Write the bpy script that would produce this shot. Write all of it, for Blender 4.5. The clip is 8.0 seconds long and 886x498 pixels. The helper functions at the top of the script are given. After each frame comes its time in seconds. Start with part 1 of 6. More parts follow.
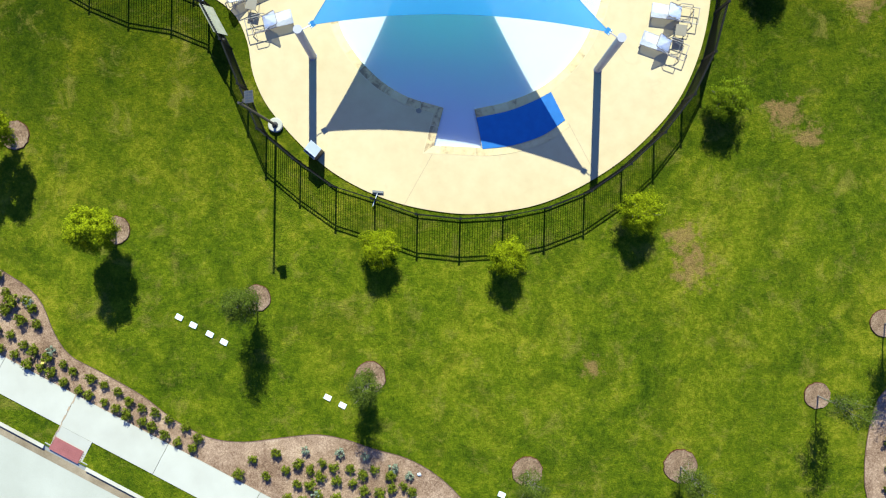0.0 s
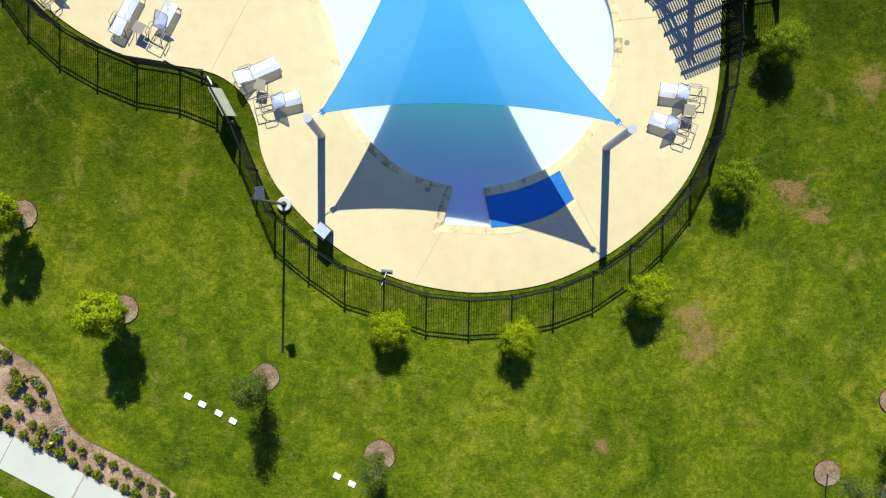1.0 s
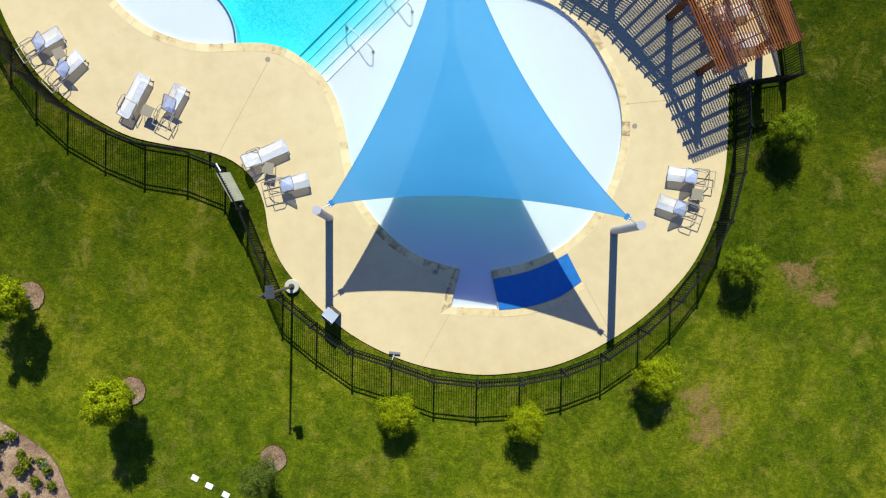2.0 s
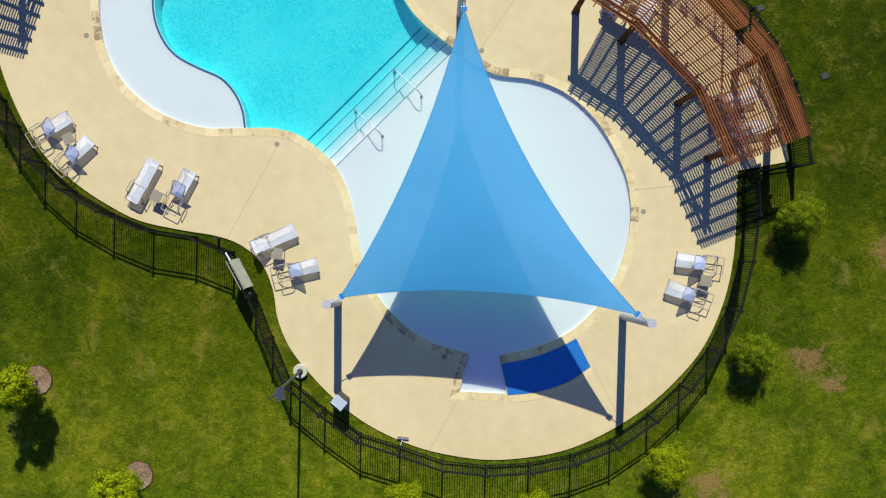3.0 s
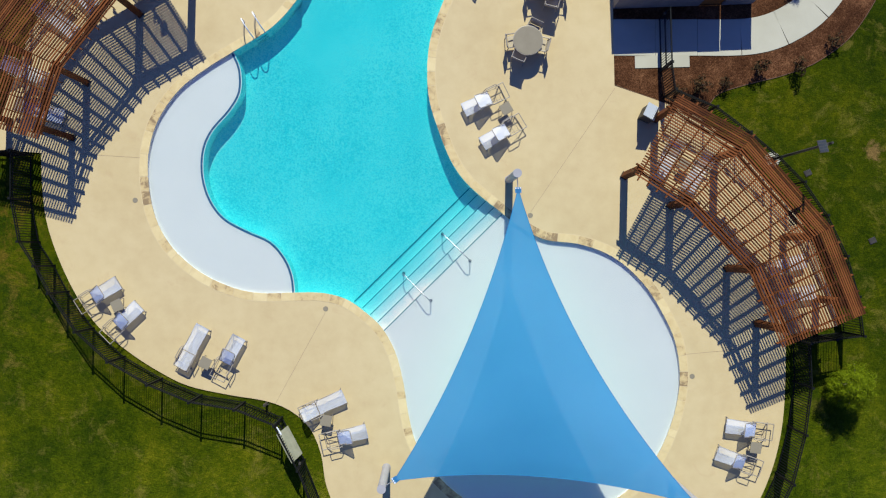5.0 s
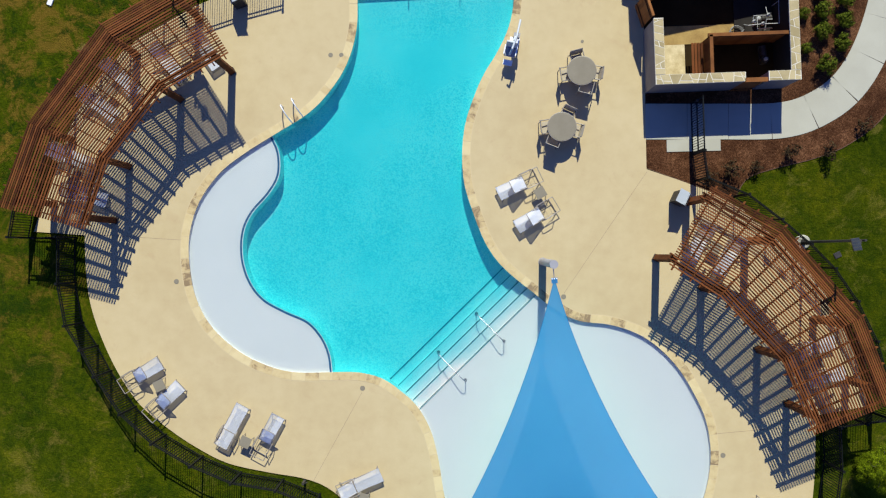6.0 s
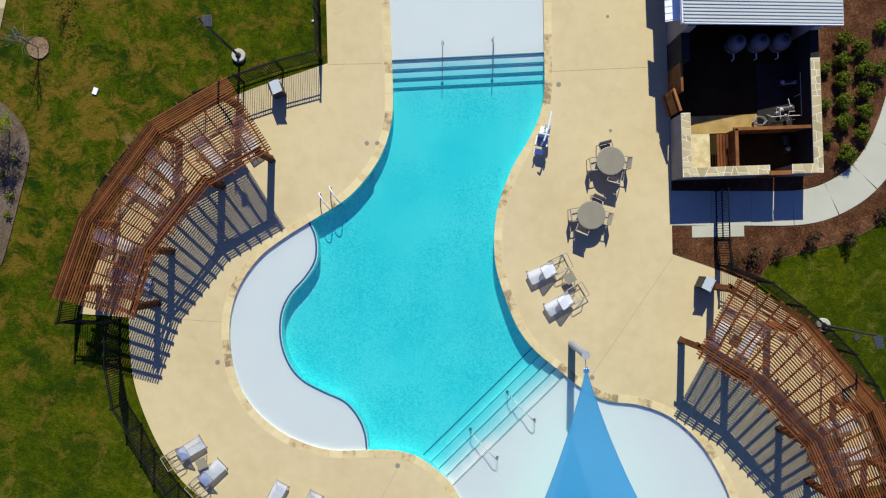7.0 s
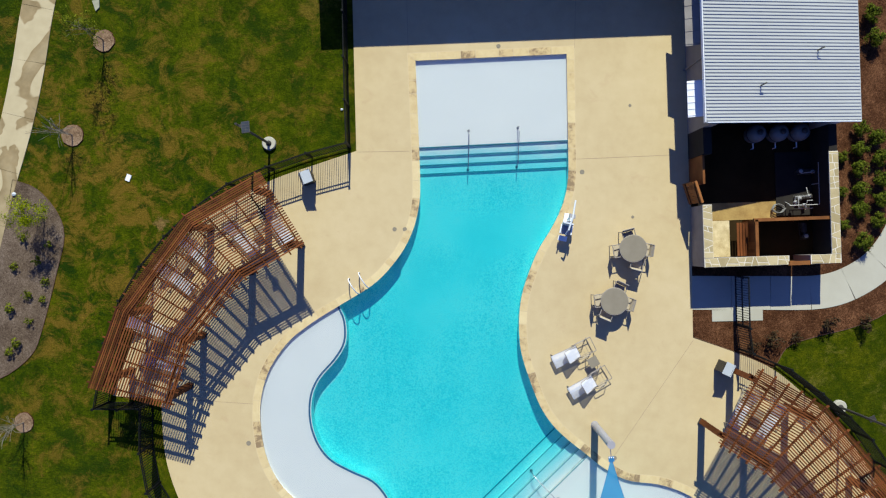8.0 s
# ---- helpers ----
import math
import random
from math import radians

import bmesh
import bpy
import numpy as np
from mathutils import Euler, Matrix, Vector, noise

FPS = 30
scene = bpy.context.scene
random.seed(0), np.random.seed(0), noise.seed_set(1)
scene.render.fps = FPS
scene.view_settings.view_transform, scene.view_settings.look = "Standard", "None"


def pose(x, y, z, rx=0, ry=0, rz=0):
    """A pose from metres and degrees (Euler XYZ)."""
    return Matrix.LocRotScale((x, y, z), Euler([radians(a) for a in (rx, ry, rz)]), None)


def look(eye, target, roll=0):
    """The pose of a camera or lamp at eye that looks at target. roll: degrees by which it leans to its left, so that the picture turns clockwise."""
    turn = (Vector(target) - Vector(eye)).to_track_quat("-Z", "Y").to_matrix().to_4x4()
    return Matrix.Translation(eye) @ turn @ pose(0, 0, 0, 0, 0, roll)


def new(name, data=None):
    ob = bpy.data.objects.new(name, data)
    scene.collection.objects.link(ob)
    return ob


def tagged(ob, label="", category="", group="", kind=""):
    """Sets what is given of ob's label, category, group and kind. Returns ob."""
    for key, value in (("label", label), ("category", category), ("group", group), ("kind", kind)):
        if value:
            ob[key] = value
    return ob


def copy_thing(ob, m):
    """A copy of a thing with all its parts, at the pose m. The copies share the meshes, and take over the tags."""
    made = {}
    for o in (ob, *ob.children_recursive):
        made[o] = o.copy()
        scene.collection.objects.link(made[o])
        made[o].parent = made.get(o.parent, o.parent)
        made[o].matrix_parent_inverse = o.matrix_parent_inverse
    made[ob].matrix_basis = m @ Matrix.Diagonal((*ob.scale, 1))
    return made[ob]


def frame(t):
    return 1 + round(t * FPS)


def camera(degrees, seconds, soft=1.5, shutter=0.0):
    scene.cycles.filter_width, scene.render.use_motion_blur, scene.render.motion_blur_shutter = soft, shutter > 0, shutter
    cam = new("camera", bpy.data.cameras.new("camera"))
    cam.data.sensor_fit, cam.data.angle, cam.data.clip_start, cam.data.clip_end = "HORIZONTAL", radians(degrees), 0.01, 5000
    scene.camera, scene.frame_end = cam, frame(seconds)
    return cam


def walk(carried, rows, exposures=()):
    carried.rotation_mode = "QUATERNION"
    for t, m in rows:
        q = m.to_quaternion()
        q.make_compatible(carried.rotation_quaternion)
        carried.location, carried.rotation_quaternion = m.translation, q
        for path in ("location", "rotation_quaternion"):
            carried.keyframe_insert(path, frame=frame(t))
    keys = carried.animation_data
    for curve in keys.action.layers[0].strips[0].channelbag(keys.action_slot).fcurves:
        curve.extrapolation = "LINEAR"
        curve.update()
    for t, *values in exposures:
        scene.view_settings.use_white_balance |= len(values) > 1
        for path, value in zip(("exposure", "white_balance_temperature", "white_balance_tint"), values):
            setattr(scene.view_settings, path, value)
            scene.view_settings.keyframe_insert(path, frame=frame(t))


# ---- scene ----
cam = camera(62.00, 8.0, soft=1.2)
ROWS = [  # seconds, eye x y z, turn about x y z
    (0.0, 0.005, 0.004, 31.651, -1.480, 0.487, -0.000),
    (0.5, -0.218, 1.622, 31.608, -1.397, 0.427, -0.080),
    (1.0, -0.439, 3.278, 31.559, -1.306, 0.373, -0.152),
    (1.5, -0.668, 4.966, 31.524, -1.208, 0.282, -0.125),
    (3.0, -1.325, 9.918, 31.457, -0.388, 0.045, 0.052),
    (3.5, -1.770, 11.567, 31.416, -0.101, -0.176, 0.065),
    (4.0, -2.351, 13.216, 31.391, 0.140, -0.375, 0.071),
    (4.5, -2.926, 14.873, 31.349, 0.286, -0.320, 0.056),
    (6.0, -4.727, 20.110, 32.029, 0.204, 0.388, 0.090),
    (6.5, -5.454, 21.950, 32.554, 0.157, 0.437, 0.124),
    (7.0, -6.224, 23.889, 33.132, 0.036, 0.331, 0.136),
    (7.5, -6.912, 25.873, 33.623, -0.097, 0.258, 0.190),
    (8.0, -7.559, 27.853, 33.903, -0.167, 0.108, 0.143),
]
EXPOSURES = [(0.0, 1.12, 6020, -2), (0.8, 1.04, 6130, -1), (1.5, 0.89, 6300, 1), (3.5, 0.51, 6450, 4), (4.5, 0.45, 6450, 4), (6.5, 0.40, 6450, 4), (8.0, 0.43, 6450, 3.5)]
walk(cam, [(row[0], pose(*row[1:])) for row in ROWS], EXPOSURES)

# ---- world and sun ----
SUN_UP, SUN_EAST = 41.5, 1.2  # elevation, and degrees from +y towards +x
world = bpy.data.worlds.new("world")
world.use_nodes = True
scene.world = world
sky = world.node_tree.nodes.new("ShaderNodeTexSky")
sky.sky_type, sky.sun_disc = "NISHITA", False
sky.sun_elevation, sky.sun_rotation = radians(SUN_UP), radians(SUN_EAST)
background = world.node_tree.nodes["Background"]
sky.ozone_density, sky.dust_density = 5.0, 0.3
background.inputs[1].default_value = 0.092
tone = world.node_tree.nodes.new("ShaderNodeMix")
tone.data_type, tone.blend_type = "RGBA", "MULTIPLY"
tone.inputs[0].default_value, tone.inputs[7].default_value = 1.0, (0.51, 0.60, 1.22, 1)
world.node_tree.links.new(sky.outputs[0], tone.inputs[6])
world.node_tree.links.new(tone.outputs[2], background.inputs[0])
TO_SUN = Vector((math.sin(radians(SUN_EAST)) * math.cos(radians(SUN_UP)), math.cos(radians(SUN_EAST)) * math.cos(radians(SUN_UP)), math.sin(radians(SUN_UP))))
sun = new("sun", bpy.data.lights.new("sun", "SUN"))
sun.data.energy, sun.data.angle, sun.data.color = 5.0, radians(0.5), (1.0, 0.985, 0.88)
sun.matrix_world = look(TO_SUN * 80, (0, 0, 0))


# ---- materials ----
def node(mat, kind, **values):
    n = mat.node_tree.nodes.new(kind)
    for key, value in values.items():
        n.inputs[key.replace("_", " ")].default_value = value
    return n


def wire(mat, a, b):
    mat.node_tree.links.new(a, b)


def plain_material(name):
    mat = bpy.data.materials.new(name)
    mat.use_nodes = True
    return mat, mat.node_tree.nodes["Principled BSDF"]


def ramp(mat, fac, stops):
    r = mat.node_tree.nodes.new("ShaderNodeValToRGB")
    while len(r.color_ramp.elements) < len(stops):
        r.color_ramp.elements.new(0.5)
    for el, (at, colour) in zip(r.color_ramp.elements, stops):
        el.position, el.color = at, (*colour, 1)
    wire(mat, fac, r.inputs[0])
    return r.outputs[0]


def mixed(mat, fac, a, b, blend="MIX"):
    m = mat.node_tree.nodes.new("ShaderNodeMix")
    m.data_type, m.blend_type = "RGBA", blend
    for value, slot in ((fac, m.inputs[0]), (a, m.inputs[6]), (b, m.inputs[7])):
        if isinstance(value, (int, float)):
            slot.default_value = value
        elif isinstance(value, tuple):
            slot.default_value = (*value, 1)
        else:
            wire(mat, value, slot)
    return m.outputs[2]


def calc(mat, op, *values):
    m = mat.node_tree.nodes.new("ShaderNodeMath")
    m.operation = op
    for value, slot in zip(values, m.inputs):
        if isinstance(value, (int, float)):
            slot.default_value = value
        else:
            wire(mat, value, slot)
    return m.outputs[0]


def noise_of(mat, coord, scale, detail=4.0, rough=0.55, distort=0.0):
    n = node(mat, "ShaderNodeTexNoise", Scale=scale, Detail=detail, Roughness=rough, Distortion=distort)
    wire(mat, coord, n.inputs["Vector"])
    return n.outputs["Fac"]


def object_coord(mat):
    return mat.node_tree.nodes.new("ShaderNodeTexCoord").outputs["Object"]


def bumped(mat, bsdf, height, strength, distance):
    b = node(mat, "ShaderNodeBump", Strength=strength, Distance=distance)
    wire(mat, height, b.inputs["Height"])
    wire(mat, b.outputs[0], bsdf.inputs["Normal"])


def surface(name, dark, light, scale=2.0, fine=40.0, rough=0.7, metal=0.0, bump=0.25, distance=0.01, vary=0.0, island=0.0, shine=0.5):
    """A two-scale surface: broad stains and fine grain between two colours, with relief; vary: a shift of each object's own."""
    mat, bsdf = plain_material(name)
    co = object_coord(mat)
    broad, grain = noise_of(mat, co, scale, 5), noise_of(mat, co, fine, 3)
    f = calc(mat, "ADD", calc(mat, "MULTIPLY", broad, 0.65), calc(mat, "MULTIPLY", grain, 0.35))
    if vary:
        f = calc(mat, "ADD", f, calc(mat, "MULTIPLY", calc(mat, "SUBTRACT", mat.node_tree.nodes.new("ShaderNodeObjectInfo").outputs["Random"], 0.5), vary))
    if island:
        f = calc(mat, "ADD", f, calc(mat, "MULTIPLY", calc(mat, "SUBTRACT", mat.node_tree.nodes.new("ShaderNodeNewGeometry").outputs["Random Per Island"], 0.5), island))
    wire(mat, ramp(mat, f, [(0.3, dark), (0.7, light)]), bsdf.inputs["Base Color"])
    bsdf.inputs["Roughness"].default_value, bsdf.inputs["Metallic"].default_value = rough, metal
    bsdf.inputs["Specular IOR Level"].default_value = shine
    bumped(mat, bsdf, grain, bump, distance)
    return mat


def leaf_material(name, dark, light):
    mat, bsdf = plain_material(name)
    geo = mat.node_tree.nodes.new("ShaderNodeNewGeometry").outputs["Random Per Island"]
    colour = ramp(mat, geo, [(0.0, dark), (1.0, light)])
    wire(mat, colour, bsdf.inputs["Base Color"])
    bsdf.inputs["Roughness"].default_value, bsdf.inputs["Specular IOR Level"].default_value = 0.8, 0.06
    trans = node(mat, "ShaderNodeBsdfTranslucent")
    wire(mat, colour, trans.inputs[0])
    mix = node(mat, "ShaderNodeMixShader", Fac=0.22)
    wire(mat, bsdf.outputs[0], mix.inputs[1]), wire(mat, trans.outputs[0], mix.inputs[2])
    wire(mat, mix.outputs[0], mat.node_tree.nodes["Material Output"].inputs[0])
    return mat


def lawn_material():
    mat, bsdf = plain_material("lawn")
    co = object_coord(mat)
    clamp = lambda v, top=1.0: calc(mat, "MINIMUM", calc(mat, "MAXIMUM", v, 0.0), top)
    broad, mid, small, tuft, blade = (noise_of(mat, co, s, d, r, w) for s, d, r, w in ((0.14, 3, 0.5, 0.6), (0.55, 5, 0.6, 0.8), (2.6, 4, 0.65, 0.5), (9.0, 4, 0.7, 0.6), (30.0, 3, 0.75, 0.0)))
    f = calc(mat, "ADD", calc(mat, "MULTIPLY", broad, 0.22), calc(mat, "MULTIPLY", mid, 0.26))
    f = calc(mat, "ADD", f, calc(mat, "ADD", calc(mat, "MULTIPLY", small, 0.24), calc(mat, "MULTIPLY", tuft, 0.28)))
    green = ramp(mat, f, [(0.39, (0.034, 0.060, 0.002)), (0.47, (0.084, 0.117, 0.003)), (0.53, (0.133, 0.158, 0.005)), (0.60, (0.240, 0.229, 0.013))])
    # Grass colour by place: darker to the north and east, mottled and dry in the north-west corner.
    place = node(mat, "ShaderNodeSeparateXYZ")
    wire(mat, co, place.inputs[0])
    north = clamp(calc(mat, "DIVIDE", calc(mat, "ADD", calc(mat, "SUBTRACT", place.outputs[1], calc(mat, "ADD", calc(mat, "MULTIPLY", place.outputs[0], 0.04), calc(mat, "MULTIPLY", calc(mat, "MAXIMUM", place.outputs[0], 0.0), 0.16))), 1.0), 11.0))
    green = mixed(mat, north, green, mixed(mat, 1.0, green, (0.475, 0.51, 0.25), "MULTIPLY"))
    east = calc(mat, "ADD", 0.42, calc(mat, "MULTIPLY", clamp(calc(mat, "DIVIDE", calc(mat, "SUBTRACT", place.outputs[1], 7.0), 6.0)), 0.55))
    east = calc(mat, "MULTIPLY", east, clamp(calc(mat, "DIVIDE", calc(mat, "SUBTRACT", place.outputs[0], 3.0), 8.0)))
    green = mixed(mat, east, green, mixed(mat, 1.0, green, (0.78, 0.80, 0.70), "MULTIPLY"))
    far_west = node(mat, "ShaderNodeVectorMath")
    far_west.operation = "DISTANCE"
    far_west.inputs[1].default_value = (-24, 29, -0.05)
    wire(mat, co, far_west.inputs[0])
    thin = calc(mat, "MAXIMUM", calc(mat, "SUBTRACT", 1.0, calc(mat, "DIVIDE", far_west.outputs["Value"], 21.0)), 0.0)
    rich = clamp(calc(mat, "MULTIPLY", calc(mat, "SUBTRACT", noise_of(mat, co, 0.60, 7, 0.70, 0.6), 0.5), 9.0), 0.8)
    green = mixed(mat, calc(mat, "MULTIPLY", rich, calc(mat, "ADD", 0.44, calc(mat, "MULTIPLY", thin, 1.1))), green, (0.016, 0.037, 0.0015))
    # Dry straw shows in ragged flecks and in larger worn streaks.
    dry = calc(mat, "ADD", calc(mat, "SUBTRACT", noise_of(mat, co, 0.75, 9, 0.80, 0.5), 0.535), calc(mat, "MULTIPLY", thin, 0.07))
    dry = calc(mat, "MULTIPLY", clamp(calc(mat, "MULTIPLY", dry, 8.0), 0.85), calc(mat, "ADD", 0.44, calc(mat, "MULTIPLY", thin, 0.95)))
    soil = mixed(mat, clamp(calc(mat, "MULTIPLY", thin, 2.5)), (0.265, 0.205, 0.040), (0.155, 0.100, 0.012))
    green = mixed(mat, dry, green, soil)
    edge = noise_of(mat, co, 2.2, 6, 0.75)
    for x, y, r in ((10.1, -0.4, 0.85), (10.5, -1.6, 0.95), (14.4, 4.9, 0.75), (15.3, 4.0, 0.65), (13.8, 5.3, 0.4), (17.6, 9.6, 0.8), (6.2, -5.9, 0.5), (-20.6, 28.9, 0.35), (15.0, 20.9, 0.5)):
        away = node(mat, "ShaderNodeVectorMath")
        away.operation = "DISTANCE"
        away.inputs[1].default_value = (x, y, -0.05)
        wire(mat, co, away.inputs[0])
        near = calc(mat, "SUBTRACT", calc(mat, "ADD", 1.0, calc(mat, "MULTIPLY", calc(mat, "SUBTRACT", edge, 0.5), 4.5)), calc(mat, "DIVIDE", away.outputs["Value"], r))
        green = mixed(mat, clamp(near, 0.72), green, mixed(mat, tuft, (0.17, 0.095, 0.032), (0.34, 0.205, 0.075)))
    green = mixed(mat, 0.62, green, ramp(mat, blade, [(0.3, (0.25, 0.25, 0.25)), (0.7, (1.35, 1.35, 1.35))]), "MULTIPLY")
    wire(mat, green, bsdf.inputs["Base Color"])
    bsdf.inputs["Roughness"].default_value = 0.9
    bsdf.inputs["Specular IOR Level"].default_value = 0.04
    bumped(mat, bsdf, calc(mat, "ADD", blade, calc(mat, "MULTIPLY", tuft, 1.6)), 1.0, 0.05)
    return mat


def deck_material():
    mat, bsdf = plain_material("deck concrete")
    co = object_coord(mat)
    stains, mid, grain = noise_of(mat, co, 0.22, 6, 0.6), noise_of(mat, co, 1.6, 5, 0.6), noise_of(mat, co, 60.0, 3, 0.6)
    f = calc(mat, "ADD", calc(mat, "MULTIPLY", stains, 0.6), calc(mat, "MULTIPLY", mid, 0.4))
    colour = ramp(mat, f, [(0.34, (0.445, 0.338, 0.176)), (0.52, (0.492, 0.385, 0.208)), (0.70, (0.530, 0.422, 0.238))])
    spots = calc(mat, "MINIMUM", calc(mat, "MAXIMUM", calc(mat, "MULTIPLY", calc(mat, "SUBTRACT", noise_of(mat, co, 0.9, 7, 0.7, 1.0), 0.60), 4.0), 0.0), 0.17)
    colour = mixed(mat, spots, colour, (0.400, 0.260, 0.140))
    colour = mixed(mat, 0.25, colour, ramp(mat, grain, [(0.3, (0.6, 0.6, 0.6)), (0.7, (1, 1, 1))]), "MULTIPLY")
    wire(mat, colour, bsdf.inputs["Base Color"])
    bsdf.inputs["Roughness"].default_value = 0.85
    bumped(mat, bsdf, grain, 0.3, 0.004)
    return mat


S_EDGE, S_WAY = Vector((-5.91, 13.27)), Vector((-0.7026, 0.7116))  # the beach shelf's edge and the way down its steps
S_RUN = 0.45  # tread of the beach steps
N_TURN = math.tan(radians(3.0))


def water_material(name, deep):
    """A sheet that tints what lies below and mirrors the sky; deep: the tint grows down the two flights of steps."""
    mat = bpy.data.materials.new(name)
    mat.use_nodes = True
    nodes = mat.node_tree.nodes
    nodes.remove(nodes["Principled BSDF"])
    co = object_coord(mat)
    ripple = noise_of(mat, co, 5.5, 4, 0.6, 0.8)
    clear = (0.955, 1.0, 0.975)
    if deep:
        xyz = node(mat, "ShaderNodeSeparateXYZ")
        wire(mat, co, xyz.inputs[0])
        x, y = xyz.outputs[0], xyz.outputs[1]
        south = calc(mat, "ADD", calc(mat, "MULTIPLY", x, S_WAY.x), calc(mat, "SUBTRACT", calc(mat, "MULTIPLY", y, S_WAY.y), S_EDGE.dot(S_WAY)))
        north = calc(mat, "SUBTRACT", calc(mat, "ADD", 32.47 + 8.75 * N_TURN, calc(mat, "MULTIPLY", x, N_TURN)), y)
        # Tint by plan distance from the steps stands in for the water's depth.
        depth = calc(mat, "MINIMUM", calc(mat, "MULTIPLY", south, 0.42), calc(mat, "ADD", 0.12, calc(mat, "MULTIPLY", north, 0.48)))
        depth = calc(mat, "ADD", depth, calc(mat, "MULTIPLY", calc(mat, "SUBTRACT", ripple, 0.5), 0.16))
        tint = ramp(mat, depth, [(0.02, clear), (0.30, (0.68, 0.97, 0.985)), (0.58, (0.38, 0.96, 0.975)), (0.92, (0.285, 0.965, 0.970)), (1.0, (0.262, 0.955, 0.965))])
        # Caustic light and dark of the floor, put into the tint as noise.
        caustics, swell, calm = noise_of(mat, co, 15.0, 1.5, 0.5, 0.6), noise_of(mat, co, 0.45, 3, 0.5), noise_of(mat, co, 0.16, 2, 0.5, 0.5)
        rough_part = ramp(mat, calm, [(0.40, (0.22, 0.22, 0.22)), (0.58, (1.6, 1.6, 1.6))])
        wave = calc(mat, "MULTIPLY", calc(mat, "SUBTRACT", caustics, 0.5), rough_part)
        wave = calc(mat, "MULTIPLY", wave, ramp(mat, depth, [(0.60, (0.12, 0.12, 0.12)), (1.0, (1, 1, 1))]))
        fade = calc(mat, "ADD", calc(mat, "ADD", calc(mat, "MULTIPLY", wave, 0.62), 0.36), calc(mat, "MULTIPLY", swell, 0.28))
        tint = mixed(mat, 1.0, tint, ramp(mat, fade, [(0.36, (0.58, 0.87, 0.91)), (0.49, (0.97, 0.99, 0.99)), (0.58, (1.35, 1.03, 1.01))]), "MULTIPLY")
    else:
        tint = ramp(mat, ripple, [(0.3, (0.945, 0.998, 0.972)), (0.7, clear)])
    through_it = node(mat, "ShaderNodeBsdfTransparent")
    wire(mat, tint, through_it.inputs[0])
    gloss = node(mat, "ShaderNodeBsdfGlossy", Roughness=0.08)
    bump = node(mat, "ShaderNodeBump", Strength=0.3 if deep else 0.05, Distance=0.03)
    wire(mat, ripple, bump.inputs["Height"]), wire(mat, bump.outputs[0], gloss.inputs["Normal"])
    fresnel = node(mat, "ShaderNodeFresnel", IOR=1.33)
    mix = node(mat, "ShaderNodeMixShader")
    wire(mat, fresnel.outputs[0], mix.inputs[0]), wire(mat, through_it.outputs[0], mix.inputs[1]), wire(mat, gloss.outputs[0], mix.inputs[2])
    wire(mat, mix.outputs[0], nodes["Material Output"].inputs[0])
    return mat


def sail_material():
    mat, bsdf = plain_material("sail fabric")
    co = object_coord(mat)
    broad, weave = noise_of(mat, co, 0.35, 3), noise_of(mat, co, 90.0, 2)
    colour = ramp(mat, broad, [(0.3, (0.034, 0.190, 0.470)), (0.7, (0.046, 0.216, 0.505))])
    wire(mat, colour, bsdf.inputs["Base Color"])
    bsdf.inputs["Roughness"].default_value = 0.75
    bumped(mat, bsdf, weave, 0.2, 0.003)
    trans = node(mat, "ShaderNodeBsdfTranslucent", Color=(0.08, 0.56, 0.58, 1))
    mix = node(mat, "ShaderNodeMixShader", Fac=0.42)
    wire(mat, bsdf.outputs[0], mix.inputs[1]), wire(mat, trans.outputs[0], mix.inputs[2])
    # The knit is open: part of the light goes straight through its holes.
    holes = node(mat, "ShaderNodeBsdfTransparent", Color=(1.0, 0.95, 0.85, 1))
    open_knit = node(mat, "ShaderNodeMixShader", Fac=0.042)
    wire(mat, mix.outputs[0], open_knit.inputs[1]), wire(mat, holes.outputs[0], open_knit.inputs[2])
    wire(mat, open_knit.outputs[0], mat.node_tree.nodes["Material Output"].inputs[0])
    return mat


def sling_material(name, dark, light, vary=0.2):
    """Open-weave sling: a pale cloth that lets part of the light straight through."""
    mat = surface(name, dark, light, 2, 120, 0.8, vary=vary)
    nodes = mat.node_tree.nodes
    holes, mix = node(mat, "ShaderNodeBsdfTransparent"), node(mat, "ShaderNodeMixShader", Fac=0.42)
    wire(mat, nodes["Principled BSDF"].outputs[0], mix.inputs[1]), wire(mat, holes.outputs[0], mix.inputs[2])
    wire(mat, mix.outputs[0], nodes["Material Output"].inputs[0])
    return mat


def coping_material():
    """Pale flagstone, with now and then a brown one."""
    mat, bsdf = plain_material("flagstone coping")
    co = object_coord(mat)
    own = mat.node_tree.nodes.new("ShaderNodeObjectInfo").outputs["Random"]
    blotch, grain = noise_of(mat, co, 3.0, 6, 0.65, 0.5), noise_of(mat, co, 35.0, 3)
    f = calc(mat, "ADD", calc(mat, "MULTIPLY", own, 0.72), calc(mat, "MULTIPLY", calc(mat, "SUBTRACT", blotch, 0.48), 1.3))
    wire(mat, ramp(mat, f, [(0.00, (0.225, 0.155, 0.080)), (0.07, (0.350, 0.250, 0.125)), (0.17, (0.470, 0.350, 0.170)), (0.34, (0.510, 0.395, 0.200)), (0.80, (0.575, 0.465, 0.250))]), bsdf.inputs["Base Color"])
    bsdf.inputs["Roughness"].default_value = 0.85
    bumped(mat, bsdf, calc(mat, "ADD", grain, blotch), 0.5, 0.008)
    return mat


